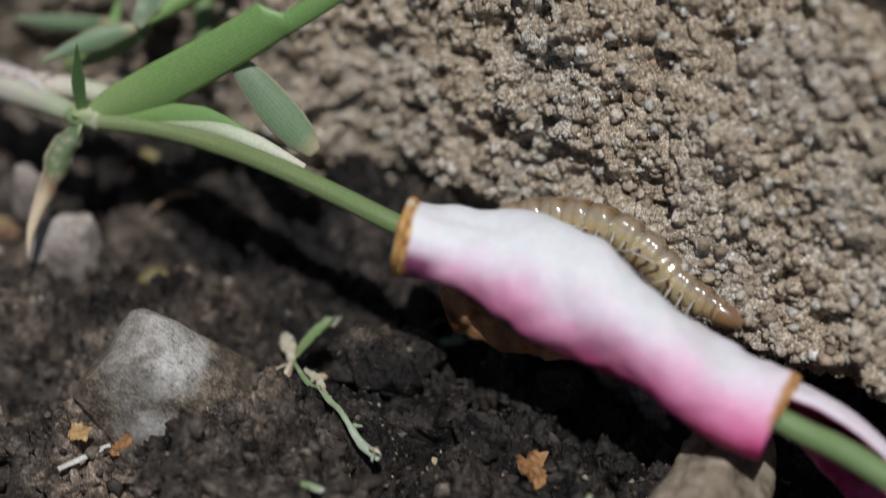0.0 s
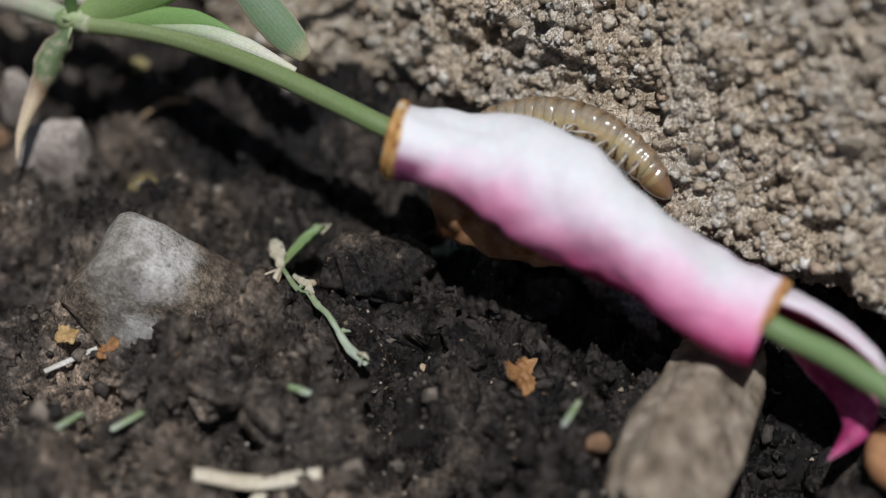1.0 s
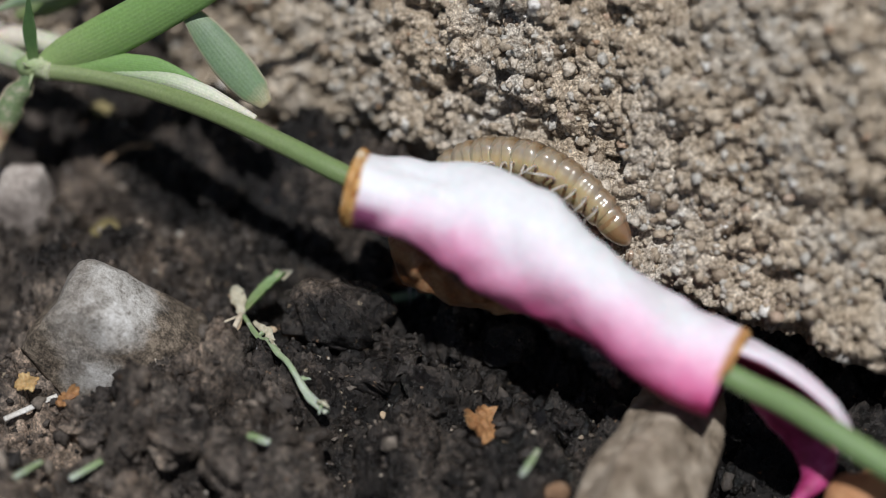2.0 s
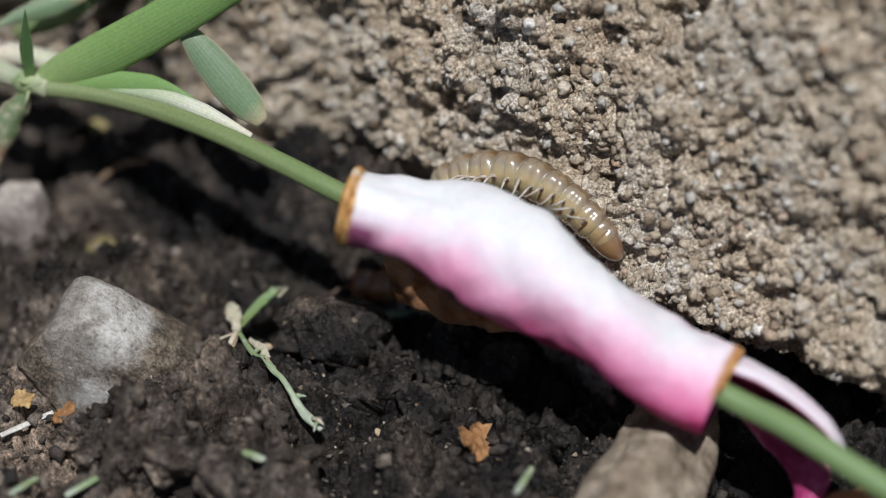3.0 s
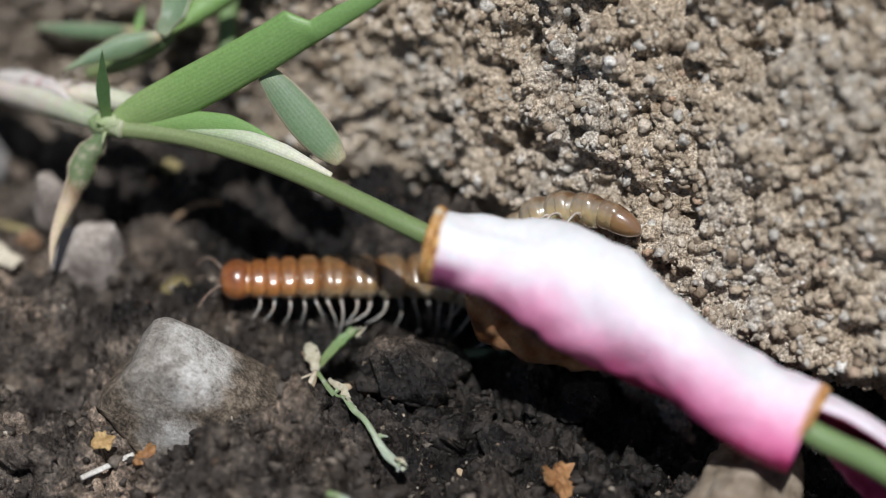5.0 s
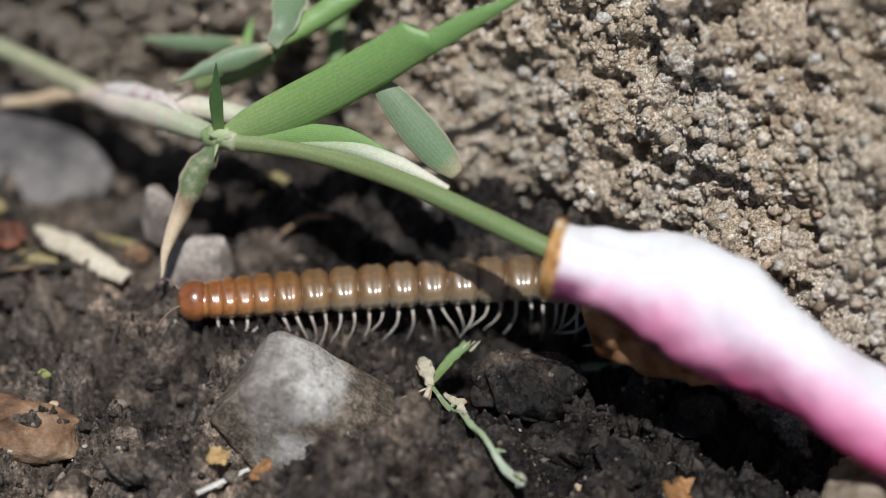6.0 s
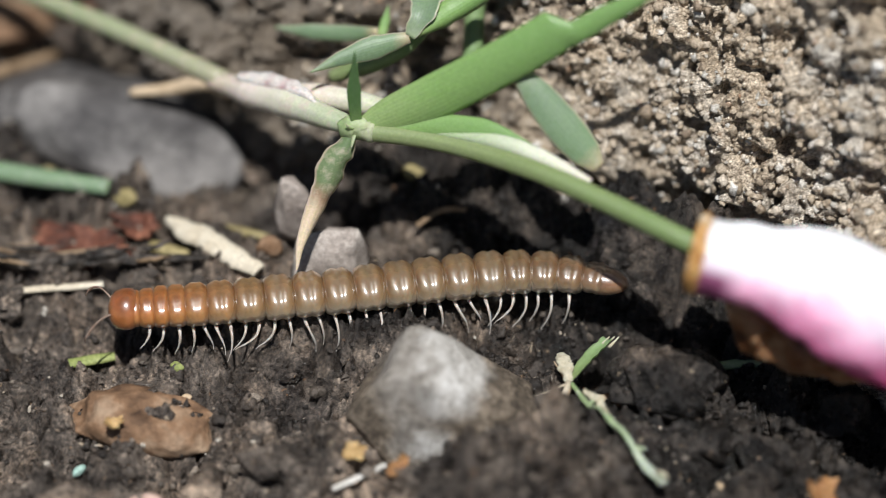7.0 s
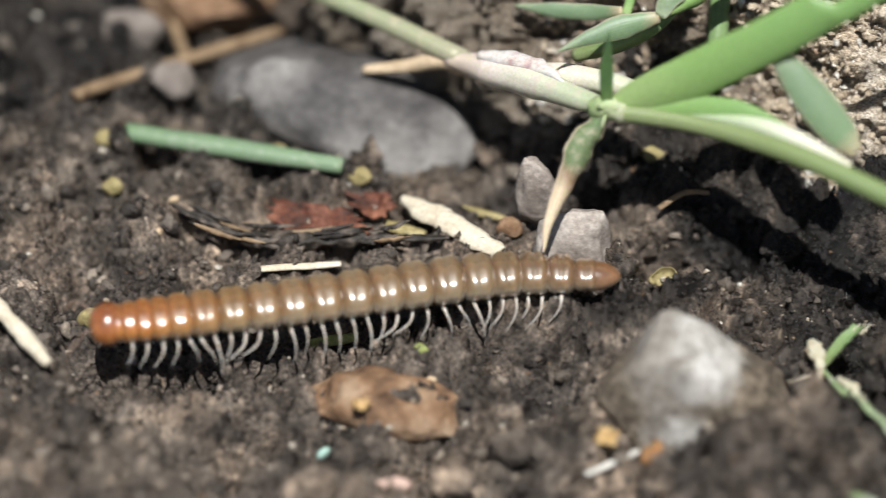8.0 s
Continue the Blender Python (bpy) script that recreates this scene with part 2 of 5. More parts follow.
def leaf_material(name, stops, rib=7.0, sss=0.25, rough=0.45, margin=None, blotch=None):
    """Parallel-veined grass, pigment running along the blade from base to tip."""
    m, nt, p, vec = shader(name, rough, 0.45, sss=sss, sss_radius=(0.25, 0.4, 0.12))
    u = attr(nt, "along")
    n = noise_tex(nt, vec, 0.8, 4, 0.6)
    f = math_node(nt, "ADD", u, math_node(nt, "MULTIPLY", math_node(nt, "SUBTRACT", n, 0.5), 0.22))
    col = ramp(nt, f, stops)
    v = attr(nt, "around")
    vein = math_node(nt, "SINE", math_node(nt, "MULTIPLY", v, rib * 6.283))
    shade = ramp(nt, math_node(nt, "ADD", math_node(nt, "MULTIPLY", vein, 0.5), 0.5), [(0.0, (0.95, 0.955, 0.94)), (1.0, (1.03, 1.025, 1.025))])
    col = mix(nt, 1.0, col, shade, "MULTIPLY")
    fine = noise_tex(nt, vec, 8.0, 3, 0.6)
    col = mix(nt, 1.0, col, ramp(nt, fine, [(0.3, (0.85, 0.87, 0.82)), (0.7, (1.1, 1.08, 1.1))]), "MULTIPLY")
    if blotch:
        col = mix(nt, ramp(nt, noise_tex(nt, vec, 1.4, 6, 0.7), [(0.52, (0, 0, 0)), (0.66, (0.85, 0.85, 0.85))]), col, blotch)
    if margin:
        edge = math_node(nt, "ABSOLUTE", math_node(nt, "SUBTRACT", v, 0.5))
        col = mix(nt, ramp(nt, edge, [(0.42, (0, 0, 0)), (0.47, (0.8, 0.8, 0.8))]), col, margin)
    nt.links.new(col, p.inputs["Base Color"])
    bump(nt, p, math_node(nt, "ADD", vein, math_node(nt, "MULTIPLY", fine, 0.8)), 0.2, 0.009)
    return m


def shell_material(name, tone, half, radius, clear, bend, pale):
    """Glossy, faintly see-through plates: brown at the seams and on the back, greyer across the middle, pale below."""
    m, nt, p, vec = shader(name, 0.36, 0.8, sss=0.45, sss_radius=(0.7, 0.42, 0.25), trans=clear, ior=bend, coat=1.0)
    p.inputs["Coat Roughness"].default_value = 0.13
    n = noise_tex(nt, vec, 1.7, 5, 0.65)
    col = ramp(nt, n, [(0.3, tuple(0.7 * c for c in tone)), (0.7, tuple(min(1.0, 1.5 * c + 0.015) for c in tone))])
    sep = nt.nodes.new("ShaderNodeSeparateXYZ")
    nt.links.new(vec, sep.inputs[0])
    edge = math_node(nt, "ABSOLUTE", math_node(nt, "MULTIPLY", sep.outputs[0], 1 / half))
    worn = math_node(nt, "ADD", edge, math_node(nt, "MULTIPLY", math_node(nt, "SUBTRACT", n, 0.5), 0.4))
    grey = tuple(0.55 * c + 0.45 * (0.36 + 0.55 * tone[1]) * w for c, w in zip(tone, (1.0, 0.9, 0.76)))
    col = mix(nt, ramp(nt, worn, [(0.25, (0.38, 0.38, 0.38)), (0.7, (0, 0, 0))]), col, grey) if tone[1] > 0.18 else col
    col = mix(nt, 1.0, col, ramp(nt, worn, [(0.5, (1.1, 1.1, 1.1)), (0.92, (0.62, 0.48, 0.30))]), "MULTIPLY")
    high = math_node(nt, "ADD", math_node(nt, "MULTIPLY", sep.outputs[2], 0.5 / radius), 0.5)
    col = mix(nt, ramp(nt, high, [(0.2, (1, 1, 1)), (0.48, (0.62, 0.62, 0.62)), (0.72, (0, 0, 0))]), col, tuple(pale * w + (1 - pale) * c for c, w in zip(tone, (0.69, 0.63, 0.52))))
    col = mix(nt, 1.0, col, ramp(nt, high, [(0.28, (1.25, 1.15, 0.8)), (0.5, (1.0, 1.0, 1.0))]), "MULTIPLY")
    col = mix(nt, 1.0, col, ramp(nt, high, [(0.7, (1.0, 1.0, 1.0)), (0.95, (0.70, 0.60, 0.50))]), "MULTIPLY")
    nt.links.new(col, p.inputs["Base Color"])
    bump(nt, p, noise_tex(nt, vec, 3.2, 4, 0.65), 0.55, 0.03)
    return m


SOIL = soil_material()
CRUMB = crumb_material("dark_crumbs", False)
GRIT = crumb_material("mixed_grit", True)
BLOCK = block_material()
SAND = sand_material()
PETAL = petal_material()
STALK = leaf_material("green_grass_stalk", [(0.0, (0.24, 0.29, 0.14)), (0.12, (0.185, 0.235, 0.10)), (0.3, (0.175, 0.245, 0.10)), (1.0, (0.19, 0.29, 0.13))], rib=9)
BLADE = leaf_material("fresh_green_blade", [(0.0, (0.29, 0.39, 0.16)), (0.25, (0.215, 0.345, 0.115)), (0.6, (0.185, 0.315, 0.105)), (1.0, (0.17, 0.29, 0.10))], rib=11)
DARKLEAF = leaf_material("deep_green_leaf", [(0.0, (0.13, 0.20, 0.07)), (0.3, (0.075, 0.14, 0.05)), (1.0, (0.06, 0.11, 0.045))], rib=6)
OLD_STALK = leaf_material("faded_old_stalk", [(0.0, (0.24, 0.28, 0.16)), (0.6, (0.29, 0.32, 0.20)), (1.0, (0.34, 0.33, 0.23))], rib=8, blotch=(0.40, 0.36, 0.25))
DULL = leaf_material("dull_green_blade", [(0.0, (0.26, 0.31, 0.20)), (0.3, (0.16, 0.23, 0.14)), (0.85, (0.17, 0.25, 0.14)), (1.0, (0.44, 0.36, 0.24))], rib=9, margin=(0.40, 0.38, 0.27))
WITHER = leaf_material("half_dry_blade", [(0.0, (0.13, 0.19, 0.09)), (0.36, (0.15, 0.20, 0.10)), (0.46, (0.26, 0.17, 0.11)), (0.6, (0.54, 0.43, 0.30)), (1.0, (0.66, 0.54, 0.39))], rib=5, margin=(0.55, 0.45, 0.33), blotch=(0.36, 0.33, 0.24))
SHEATH = leaf_material("pale_pinkish_sheath", [(0.0, (0.56, 0.45, 0.36)), (0.3, (0.72, 0.64, 0.57)), (0.6, (0.60, 0.60, 0.48)), (1.0, (0.36, 0.43, 0.27))], rib=8, blotch=(0.56, 0.46, 0.40))
HUSK = leaf_material("white_husk", [(0.0, (0.33, 0.42, 0.24)), (0.3, (0.42, 0.49, 0.33)), (0.6, (0.60, 0.63, 0.50)), (1.0, (0.64, 0.62, 0.50))], rib=6)
NODE = leaf_material("pale_green_node", [(0.0, (0.24, 0.33, 0.15)), (0.5, (0.34, 0.41, 0.22)), (1.0, (0.42, 0.44, 0.30))], rib=6)
RIM = mottled("brown_withered_rim", [(0.34, (0.24, 0.10, 0.03)), (0.52, (0.52, 0.28, 0.09)), (0.66, (0.68, 0.56, 0.40))], 0.8, 7, 0.5, 0.4)
MEMBRANE = mottled("white_pinkish_membrane", [(0.36, (0.50, 0.34, 0.33)), (0.46, (0.66, 0.58, 0.54)), (0.7, (0.74, 0.72, 0.67))], 0.7, 5, 0.45, sss=0.3)
STRAW_TAN = mottled("straw_tan_stub", [(0.3, (0.42, 0.30, 0.18)), (0.7, (0.66, 0.52, 0.36))], 1.0, 6, 0.6)
BROWN = mottled("dried_brown_tissue", [(0.36, (0.05, 0.016, 0.005)), (0.48, (0.21, 0.085, 0.03)), (0.7, (0.45, 0.28, 0.16))], 0.5, 6, 0.3, 0.5, sss=0.5)


# ---- noise fields ----
def lattice(seed, n=256):
    return np.random.RandomState(seed).rand(n, n)


def value_noise(x, y, seed):
    g = lattice(seed)
    xi, yi = np.floor(x).astype(int), np.floor(y).astype(int)
    fx, fy = x - xi, y - yi
    fx, fy = fx * fx * (3 - 2 * fx), fy * fy * (3 - 2 * fy)
    a, b = g[xi % 256, yi % 256], g[(xi + 1) % 256, yi % 256]
    c, d = g[xi % 256, (yi + 1) % 256], g[(xi + 1) % 256, (yi + 1) % 256]
    return (a + (b - a) * fx) * (1 - fy) + (c + (d - c) * fx) * fy - 0.5


def fbm(x, y, size, octaves, seed, gain=0.5):
    out, amp = 0 * x, 1.0
    for k in range(octaves):
        f = 2.0**k / size
        out = out + amp * value_noise(x * f + 17.3 * k, y * f + 5.1 * k, seed + k)
        amp *= gain
    return out


def lumps(x, y, size, seed, sharp=0.72, spread=0.6):
    """Rounded grains of about that size, 0 to 1, each of its own height."""
    gx, gy, gh = lattice(seed), lattice(seed + 1), lattice(seed + 2)
    X, Y = x / size, y / size
    xi, yi = np.floor(X).astype(int), np.floor(Y).astype(int)
    best = 0 * X
    for i in (-1, 0, 1):
        for j in (-1, 0, 1):
            a, b = (xi + i) % 256, (yi + j) % 256
            d2 = (X - xi - i - gx[a, b]) ** 2 + (Y - yi - j - gy[a, b]) ** 2
            r = sharp * (1 - spread * 0.5 * gh[a, b])
            best = np.maximum(best, np.sqrt(np.clip(1 - d2 / (r * r), 0, 1)) * (1 - spread * gh[(a + 7) % 256, b]))
    return best


# ---- mesh building ----
BASE = {}


def part(name, verts, faces, material, parent=None, label="", attrs=None, base=None, smooth=True):
    """One mesh object from points in millimetres of the world, under a thing or a part."""
    verts = np.asarray(verts, float)
    origin = np.array(BASE[parent.name]) if parent else np.array(base if base is not None else (verts[:, 0].mean(), verts[:, 1].mean(), verts[:, 2].min()))
    me = bpy.data.meshes.new(name)
    me.from_pydata(((verts - origin) * MM).tolist(), [], faces if isinstance(faces, list) else faces.tolist())
    me.update()
    for key, values in (attrs or {}).items():
        me.attributes.new(key, "FLOAT", "POINT").data.foreach_set("value", np.asarray(values, np.float32))
    me.polygons.foreach_set("use_smooth", np.full(len(me.polygons), smooth))
    me.materials.append(material)
    ob = new(name, me)
    if parent:
        ob.parent = parent
    else:
        ob.location = origin * MM
    BASE[ob.name] = origin
    if label:
        ob["label"] = label
    return ob


def thing(name, label, category, base, group=""):
    ob = new(name)
    ob.empty_display_size = 0.002
    ob.location = np.array(base) * MM
    BASE[ob.name] = np.array(base, float)
    return tagged(ob, label, category, group)


def grid_faces(n, m, closed=False):
    """Quads of n rows of m points."""
    a = np.arange(n - 1)[:, None] * m + np.arange(m if closed else m - 1)[None]
    b = np.arange(n - 1)[:, None] * m + (np.arange(m if closed else m - 1)[None] + 1) % m
    return np.stack([a, b, b + m, a + m], -1).reshape(-1, 4)


def smooth_path(points, n):
    """A curve through the points (Catmull-Rom), n points at even steps."""
    p = np.asarray(points, float)
    q = np.vstack([2 * p[0] - p[1], p, 2 * p[-1] - p[-2]])
    out = []
    for i in range(len(p) - 1):
        a, b, c, d = q[i : i + 4]
        t = np.linspace(0, 1, 24, endpoint=i == len(p) - 2)[:, None]
        out.append(0.5 * (2 * b + (c - a) * t + (2 * a - 5 * b + 4 * c - d) * t**2 + (3 * b - a - 3 * c + d) * t**3))
    out = np.vstack(out)
    s = np.r_[0, np.cumsum(np.linalg.norm(np.diff(out, axis=0), axis=1))]
    u = np.linspace(0, s[-1], n)
    return np.stack([np.interp(u, s, col) for col in out.T], 1)


def frames_along(path, up=(0, 0, 1)):
    tan = np.gradient(path, axis=0)
    tan /= np.linalg.norm(tan, axis=1, keepdims=True)
    side = np.cross(tan, np.asarray(up, float))
    side /= np.linalg.norm(side, axis=1, keepdims=True)
    return tan, side, np.cross(side, tan)


def tube_mesh(points, radii, n=40, m=16, flat=1.0, up=(0, 0, 1), wobble=0.0, seed=0):
    path = smooth_path(points, n)
    r = np.interp(np.linspace(0, 1, n), np.linspace(0, 1, len(radii)), radii)
    tan, side, top = frames_along(path, up)
    ang = np.linspace(0, 2 * np.pi, m, endpoint=False)
    if wobble:
        r = r[:, None] * (1 + wobble * fbm(np.arange(n)[:, None] * 0.35 + 0 * ang, 3 * np.cos(ang)[None] + 40 + 0 * np.arange(n)[:, None], 2.0, 3, seed))
    else:
        r = r[:, None]
    ring = path[:, None] + side[:, None] * (np.cos(ang)[None] * r)[..., None] + top[:, None] * (np.sin(ang)[None] * r * flat)[..., None]
    verts = np.vstack([ring.reshape(-1, 3), path[:1], path[-1:]])
    faces = grid_faces(n, m, True).tolist()
    k = n * m
    faces += [[k, (j + 1) % m, j] for j in range(m)] + [[k + 1, (n - 1) * m + j, (n - 1) * m + (j + 1) % m] for j in range(m)]
    along = np.r_[np.repeat(np.linspace(0, 1, n), m), 0, 1]
    around = np.r_[np.tile(np.linspace(0, 1, m), n), 0, 0]
    return verts, faces, {"along": along, "around": around}


def tube(name, points, radii, material, parent=None, label="", **more):
    v, f, a = tube_mesh(points, radii, **more)
    return part(name, v, f, material, parent, label, a)


def ribbon(name, points, widths, material, parent=None, label="", across=(0, 0, 1), cup=0.0, thick=0.12, n=40, m=11, twist=(0.0, 0.0), ragged=0.0, seed=0, shift=(0.0, 0.0)):
    """A blade with thickness: widths along it, across: which way its face spreads, cup: how far it folds."""
    path = smooth_path(points, n)
    w = np.interp(np.linspace(0, 1, n), np.linspace(0, 1, len(widths)), widths)
    tan = np.gradient(path, axis=0)
    tan /= np.linalg.norm(tan, axis=1, keepdims=True)
    side = np.asarray(across, float)[None] - tan * (tan @ np.asarray(across, float))[:, None]
    side /= np.linalg.norm(side, axis=1, keepdims=True)
    nor = np.cross(side, tan)
    a = np.radians(np.linspace(twist[0], twist[1], n))[:, None]
    side, nor = side * np.cos(a) + nor * np.sin(a), nor * np.cos(a) - side * np.sin(a)
    path = path + side * np.interp(np.linspace(0, 1, n), np.linspace(0, 1, len(shift)), shift)[:, None]
    c = np.linspace(-1, 1, m)
    edge = 1 + ragged * fbm(np.linspace(0, 14, n)[:, None] + 0 * c, 0 * np.arange(n)[:, None] + 9.0 * (c > 0), 1.5, 3, seed)
    mid = path[:, None] + side[:, None] * (c[None] * w[:, None] * 0.5 * edge)[..., None] + nor[:, None] * (cup * w[:, None] * 0.5 * c[None] ** 2)[..., None]
    t = thick * 0.5 * (1 - 0.75 * np.abs(c) ** 3)[None, :, None] * nor[:, None] * np.minimum(1, w / (0.15 + 1e-6))[:, None, None]
    top, low = (mid + t).reshape(-1, 3), (mid - t).reshape(-1, 3)
    f = grid_faces(n, m)
    k = n * m
    faces = f.tolist() + (f[:, ::-1] + k).tolist()
    for i in range(n - 1):
        faces += [[i * m, (i + 1) * m, k + (i + 1) * m, k + i * m], [i * m + m - 1, k + i * m + m - 1, k + (i + 1) * m + m - 1, (i + 1) * m + m - 1]]
    for j in range(m - 1):
        faces += [[j, k + j, k + j + 1, j + 1], [(n - 1) * m + j, (n - 1) * m + j + 1, k + (n - 1) * m + j + 1, k + (n - 1) * m + j]]
    along = np.tile(np.repeat(np.linspace(0, 1, n), m), 2)
    around = np.tile(np.tile(np.linspace(0, 1, m), n), 2)
    return part(name, np.vstack([top, low]), faces, material, parent, label, {"along": along, "around": around})


def ball_mesh(level=4):
    bm = bmesh.new()
    bmesh.ops.create_icosphere(bm, subdivisions=level, radius=1.0)
    v = np.array([q.co[:] for q in bm.verts])
    f = [[q.index for q in face.verts] for face in bm.faces]
    bm.free()
    return v, f


BALLS = {k: ball_mesh(k) for k in (1, 2, 3, 4, 5)}


def stone_points(size, seed, level=4, facets=9, rough=0.06, turn=(0, 0, 0), cut=(0.62, 0.9)):
    """A worn stone: a ball cut by a few planes, then roughened."""
    v, f = BALLS[level]
    v = v.copy()
    rs = np.random.RandomState(seed)
    for _ in range(facets):
        d = rs.randn(3)
        d /= np.linalg.norm(d)
        h = rs.uniform(*cut)
        over = np.maximum(v @ d - h, 0)
        v -= over[:, None] * d * 0.93
    n1 = fbm(v[:, 0] * 3 + v[:, 2] * 2.1 + 30, v[:, 1] * 3 - v[:, 2] * 1.7 + 30, 1.4, 5, seed)
    v *= (1 + rough * 2.2 * n1)[:, None]
    v = v * np.asarray(size, float)
    m = np.array(Euler([radians(a) for a in turn]).to_matrix())
    return v @ m.T, f


def stone(name, at, size, seed, material, label, category="stone", level=4, group="", base=None, **more):
    v, f = stone_points(size, seed, level, **more)
    v = v + np.asarray(at, float)
    ob = part(name, v, f, material, None, base=base)
    return tagged(ob, label, category, group)


# ---- ground ----
def wall_face(x, y):
    """Distance in front of the line where the block's face stands 8 mm high, along its outward normal."""
    return -0.551 * x - 0.8345 * y + 5.7


def soil_height(x, y):
    slope = 0.10 * np.clip(y, -25, 14)
    d = wall_face(x, y)
    bank = 1 / (1 + np.exp((x - 11.4) / 0.9))
    d = d - 0.9
    trench = (4.6 * np.exp(-(((d + 0.6) / 2.6) ** 2)) - 1.6 * np.exp(-(((d - 5.2) / 1.8) ** 2))) * bank
    trench = (trench - 2.8 * np.exp(-(((d - 2.5) / 3.2) ** 2)) * (1 - bank)) * (0.7 + 0.6 * fbm(x, y, 6, 2, 50))
    # the hollow under the runner from which the millipede climbs
    trench = trench - 2.3 * np.exp(-(((x - 8.2) / 3.4) ** 2) - ((y + 2.2) / 1.9) ** 2)
    # crumbs heaped round the foot of the pale stone
    q = np.hypot((x + 2.9) / 4.9, (y + 7.6) / 4.6)
    trench = trench + 1.6 / (1 + np.exp((y + 8.0) / 1.2)) * np.exp(-(((q - 1.02) / 0.34) ** 2))
    trench = trench + 1.5 * np.exp(-(((x + 2.6) / 4.2) ** 2) - ((y + 11.4) / 1.5) ** 2)
    trench = trench + 1.0 * np.exp(-(((x - 7.2) / 2.6) ** 2) - ((y + 6.3) / 1.6) ** 2) * 0.3
    # a low spot at the foot of the pale stone
    trench = trench - 2.0 * np.exp(-(((x + 5.6) / 2.2) ** 2) - ((y + 10.6) / 1.7) ** 2)
    # a black gap beside the tan stone, under the hanging lobe
    trench = trench - 4.5 * np.exp(-(((x - 24.6) / 2.4) ** 2) - ((y + 14.6) / 2.6) ** 2)
    h = slope + trench + 1.6 * fbm(x, y, 11, 3, 3) + 1.3 * (1 - bank * 0.4) * fbm(x + 40, y, 4.6, 2, 7)
    h = h + 1.9 / (1 + np.exp((y + 9.5) / 1.2)) * fbm(x + 11, y, 3.4, 3, 9)
    wx, wy = x + 1.1 * fbm(x, y, 2.2, 4, 90, 0.6), y + 1.1 * fbm(x, y, 2.2, 4, 95, 0.6)
    dry = 1 / (1 + np.exp((x + 10) / 3))
    # broad clods with flattish tops, broken by cracks, crumbs lying thick only in places
    clod = lambda size, seed, spread: 1 - (1 - lumps(wx, wy, size, seed, 0.80, spread)) ** 1.7
    h = h + (2.3 - 1.1 * dry) * clod(4.4, 10, 0.8) + (1.35 - 0.35 * dry) * clod(1.9, 20, 0.9)
    crumbly = np.clip(0.65 + 1.6 * fbm(x, y, 4.5, 2, 45), 0.3, 1.1)
    h = h + crumbly * (0.85 * lumps(wx, wy, 0.9, 30, 0.70, 1.0) + 0.32 * lumps(x, y, 0.4, 40, 0.66, 1.0))
    cracks = np.clip(0.10 - np.abs(fbm(wx, wy, 3.4, 3, 66)), 0, 1)
    pores = np.clip(fbm(wx + 9, wy, 1.1, 3, 69) - 0.2, 0, 1)
    return h + 0.95 * fbm(x, y, 1.5, 6, 60, 0.62) - (14.0 - 5.0 * dry) * cracks * np.clip(0.6 + 2 * fbm(x, y, 6, 2, 47), 0, 1) - 1.9 * pores - 2.45


def spread_axis(lo, hi, step, far):
    """Even steps between lo and hi, then ever wider ones."""
    mid = np.arange(lo, hi + step / 2, step)
    grow, s = [], step
    while sum(grow) < far:
        s *= 1.35
        grow.append(s)
    return np.r_[lo - np.cumsum(grow)[::-1], mid, hi + np.cumsum(grow)]


def build_ground():
    xs, ys = spread_axis(-37, 33, 0.09, 6000.0), spread_axis(-22, 21, 0.09, 6000.0)
    X, Y = np.meshgrid(xs, ys)
    Z = soil_height(np.clip(X, -400, 400), np.clip(Y, -400, 400))
    v = np.stack([X, Y, Z], -1).reshape(-1, 3)
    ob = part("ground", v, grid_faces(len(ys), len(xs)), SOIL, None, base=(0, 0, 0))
    tagged(ob, "dark damp crumbly garden soil with small clods", "soil", kind="structure")


# ---- the block behind ----
def block_relief(u, v):
    """Clustered sand grains: rounded lumps on lumps with open crevices, flatter towards +u."""
    wu, wv = u + 0.40 * fbm(u, v, 1.6, 2, 110), v + 0.40 * fbm(u, v, 1.6, 2, 120)
    coarse = np.clip(1.12 - 0.018 * (u + 4) + 0.5 * fbm(u, v, 7, 2, 105), 0.55, 1.35)
    h = 2.0 * fbm(u, v, 9, 3, 100) + 3.2 / (1 + np.exp((u + 9.5) / 1.8))
    h = h + coarse * (1.05 * lumps(wu, wv, 2.0, 130, 0.76, 0.75) + 0.72 * lumps(wu + 3, wv, 1.15, 140, 0.74, 0.85))
    h = h + 0.46 * lumps(wu, wv + 5, 0.62, 150, 0.72, 0.9) + 0.26 * lumps(u, v, 0.31, 155, 0.70, 0.9)
    h = h + 0.55 * fbm(u + 60, v, 1.5, 3, 190, 0.55) + 0.16 * fbm(u, v, 0.3, 2, 160, 0.7)
    holes = np.clip(fbm(wu + 7, wv, 1.1, 2, 180) - 0.24, 0, 1)
    h = h - 4.2 * holes * coarse
    pits = np.clip(fbm(u, v, 2.4, 3, 170) - 0.22, 0, 1)
    # recess added to the foot at one end, its overhang shading the gap
    recess = 6.0 / (1 + np.exp((v - 1.6) / 0.35)) / (1 + np.exp(-(u - 21.5) / 0.7))
    # last term: a second recess, shaped to shade the foot below the petal's rim
    return h - 3.0 * pits - 1.25 - recess - 3.2 / (1 + np.exp((v - 3.6) / 0.4)) * np.exp(-(((u - 7.5) / 4.2) ** 4))


BLOCK_FOOT, BLOCK_ALONG, BLOCK_OUT = np.array((2.66, 4.03, 0.0)), np.array((0.8345, -0.551, 0.0)), np.array((-0.551, -0.8345, 0.0))
BLOCK_LEAN = math.tan(radians(16.0))


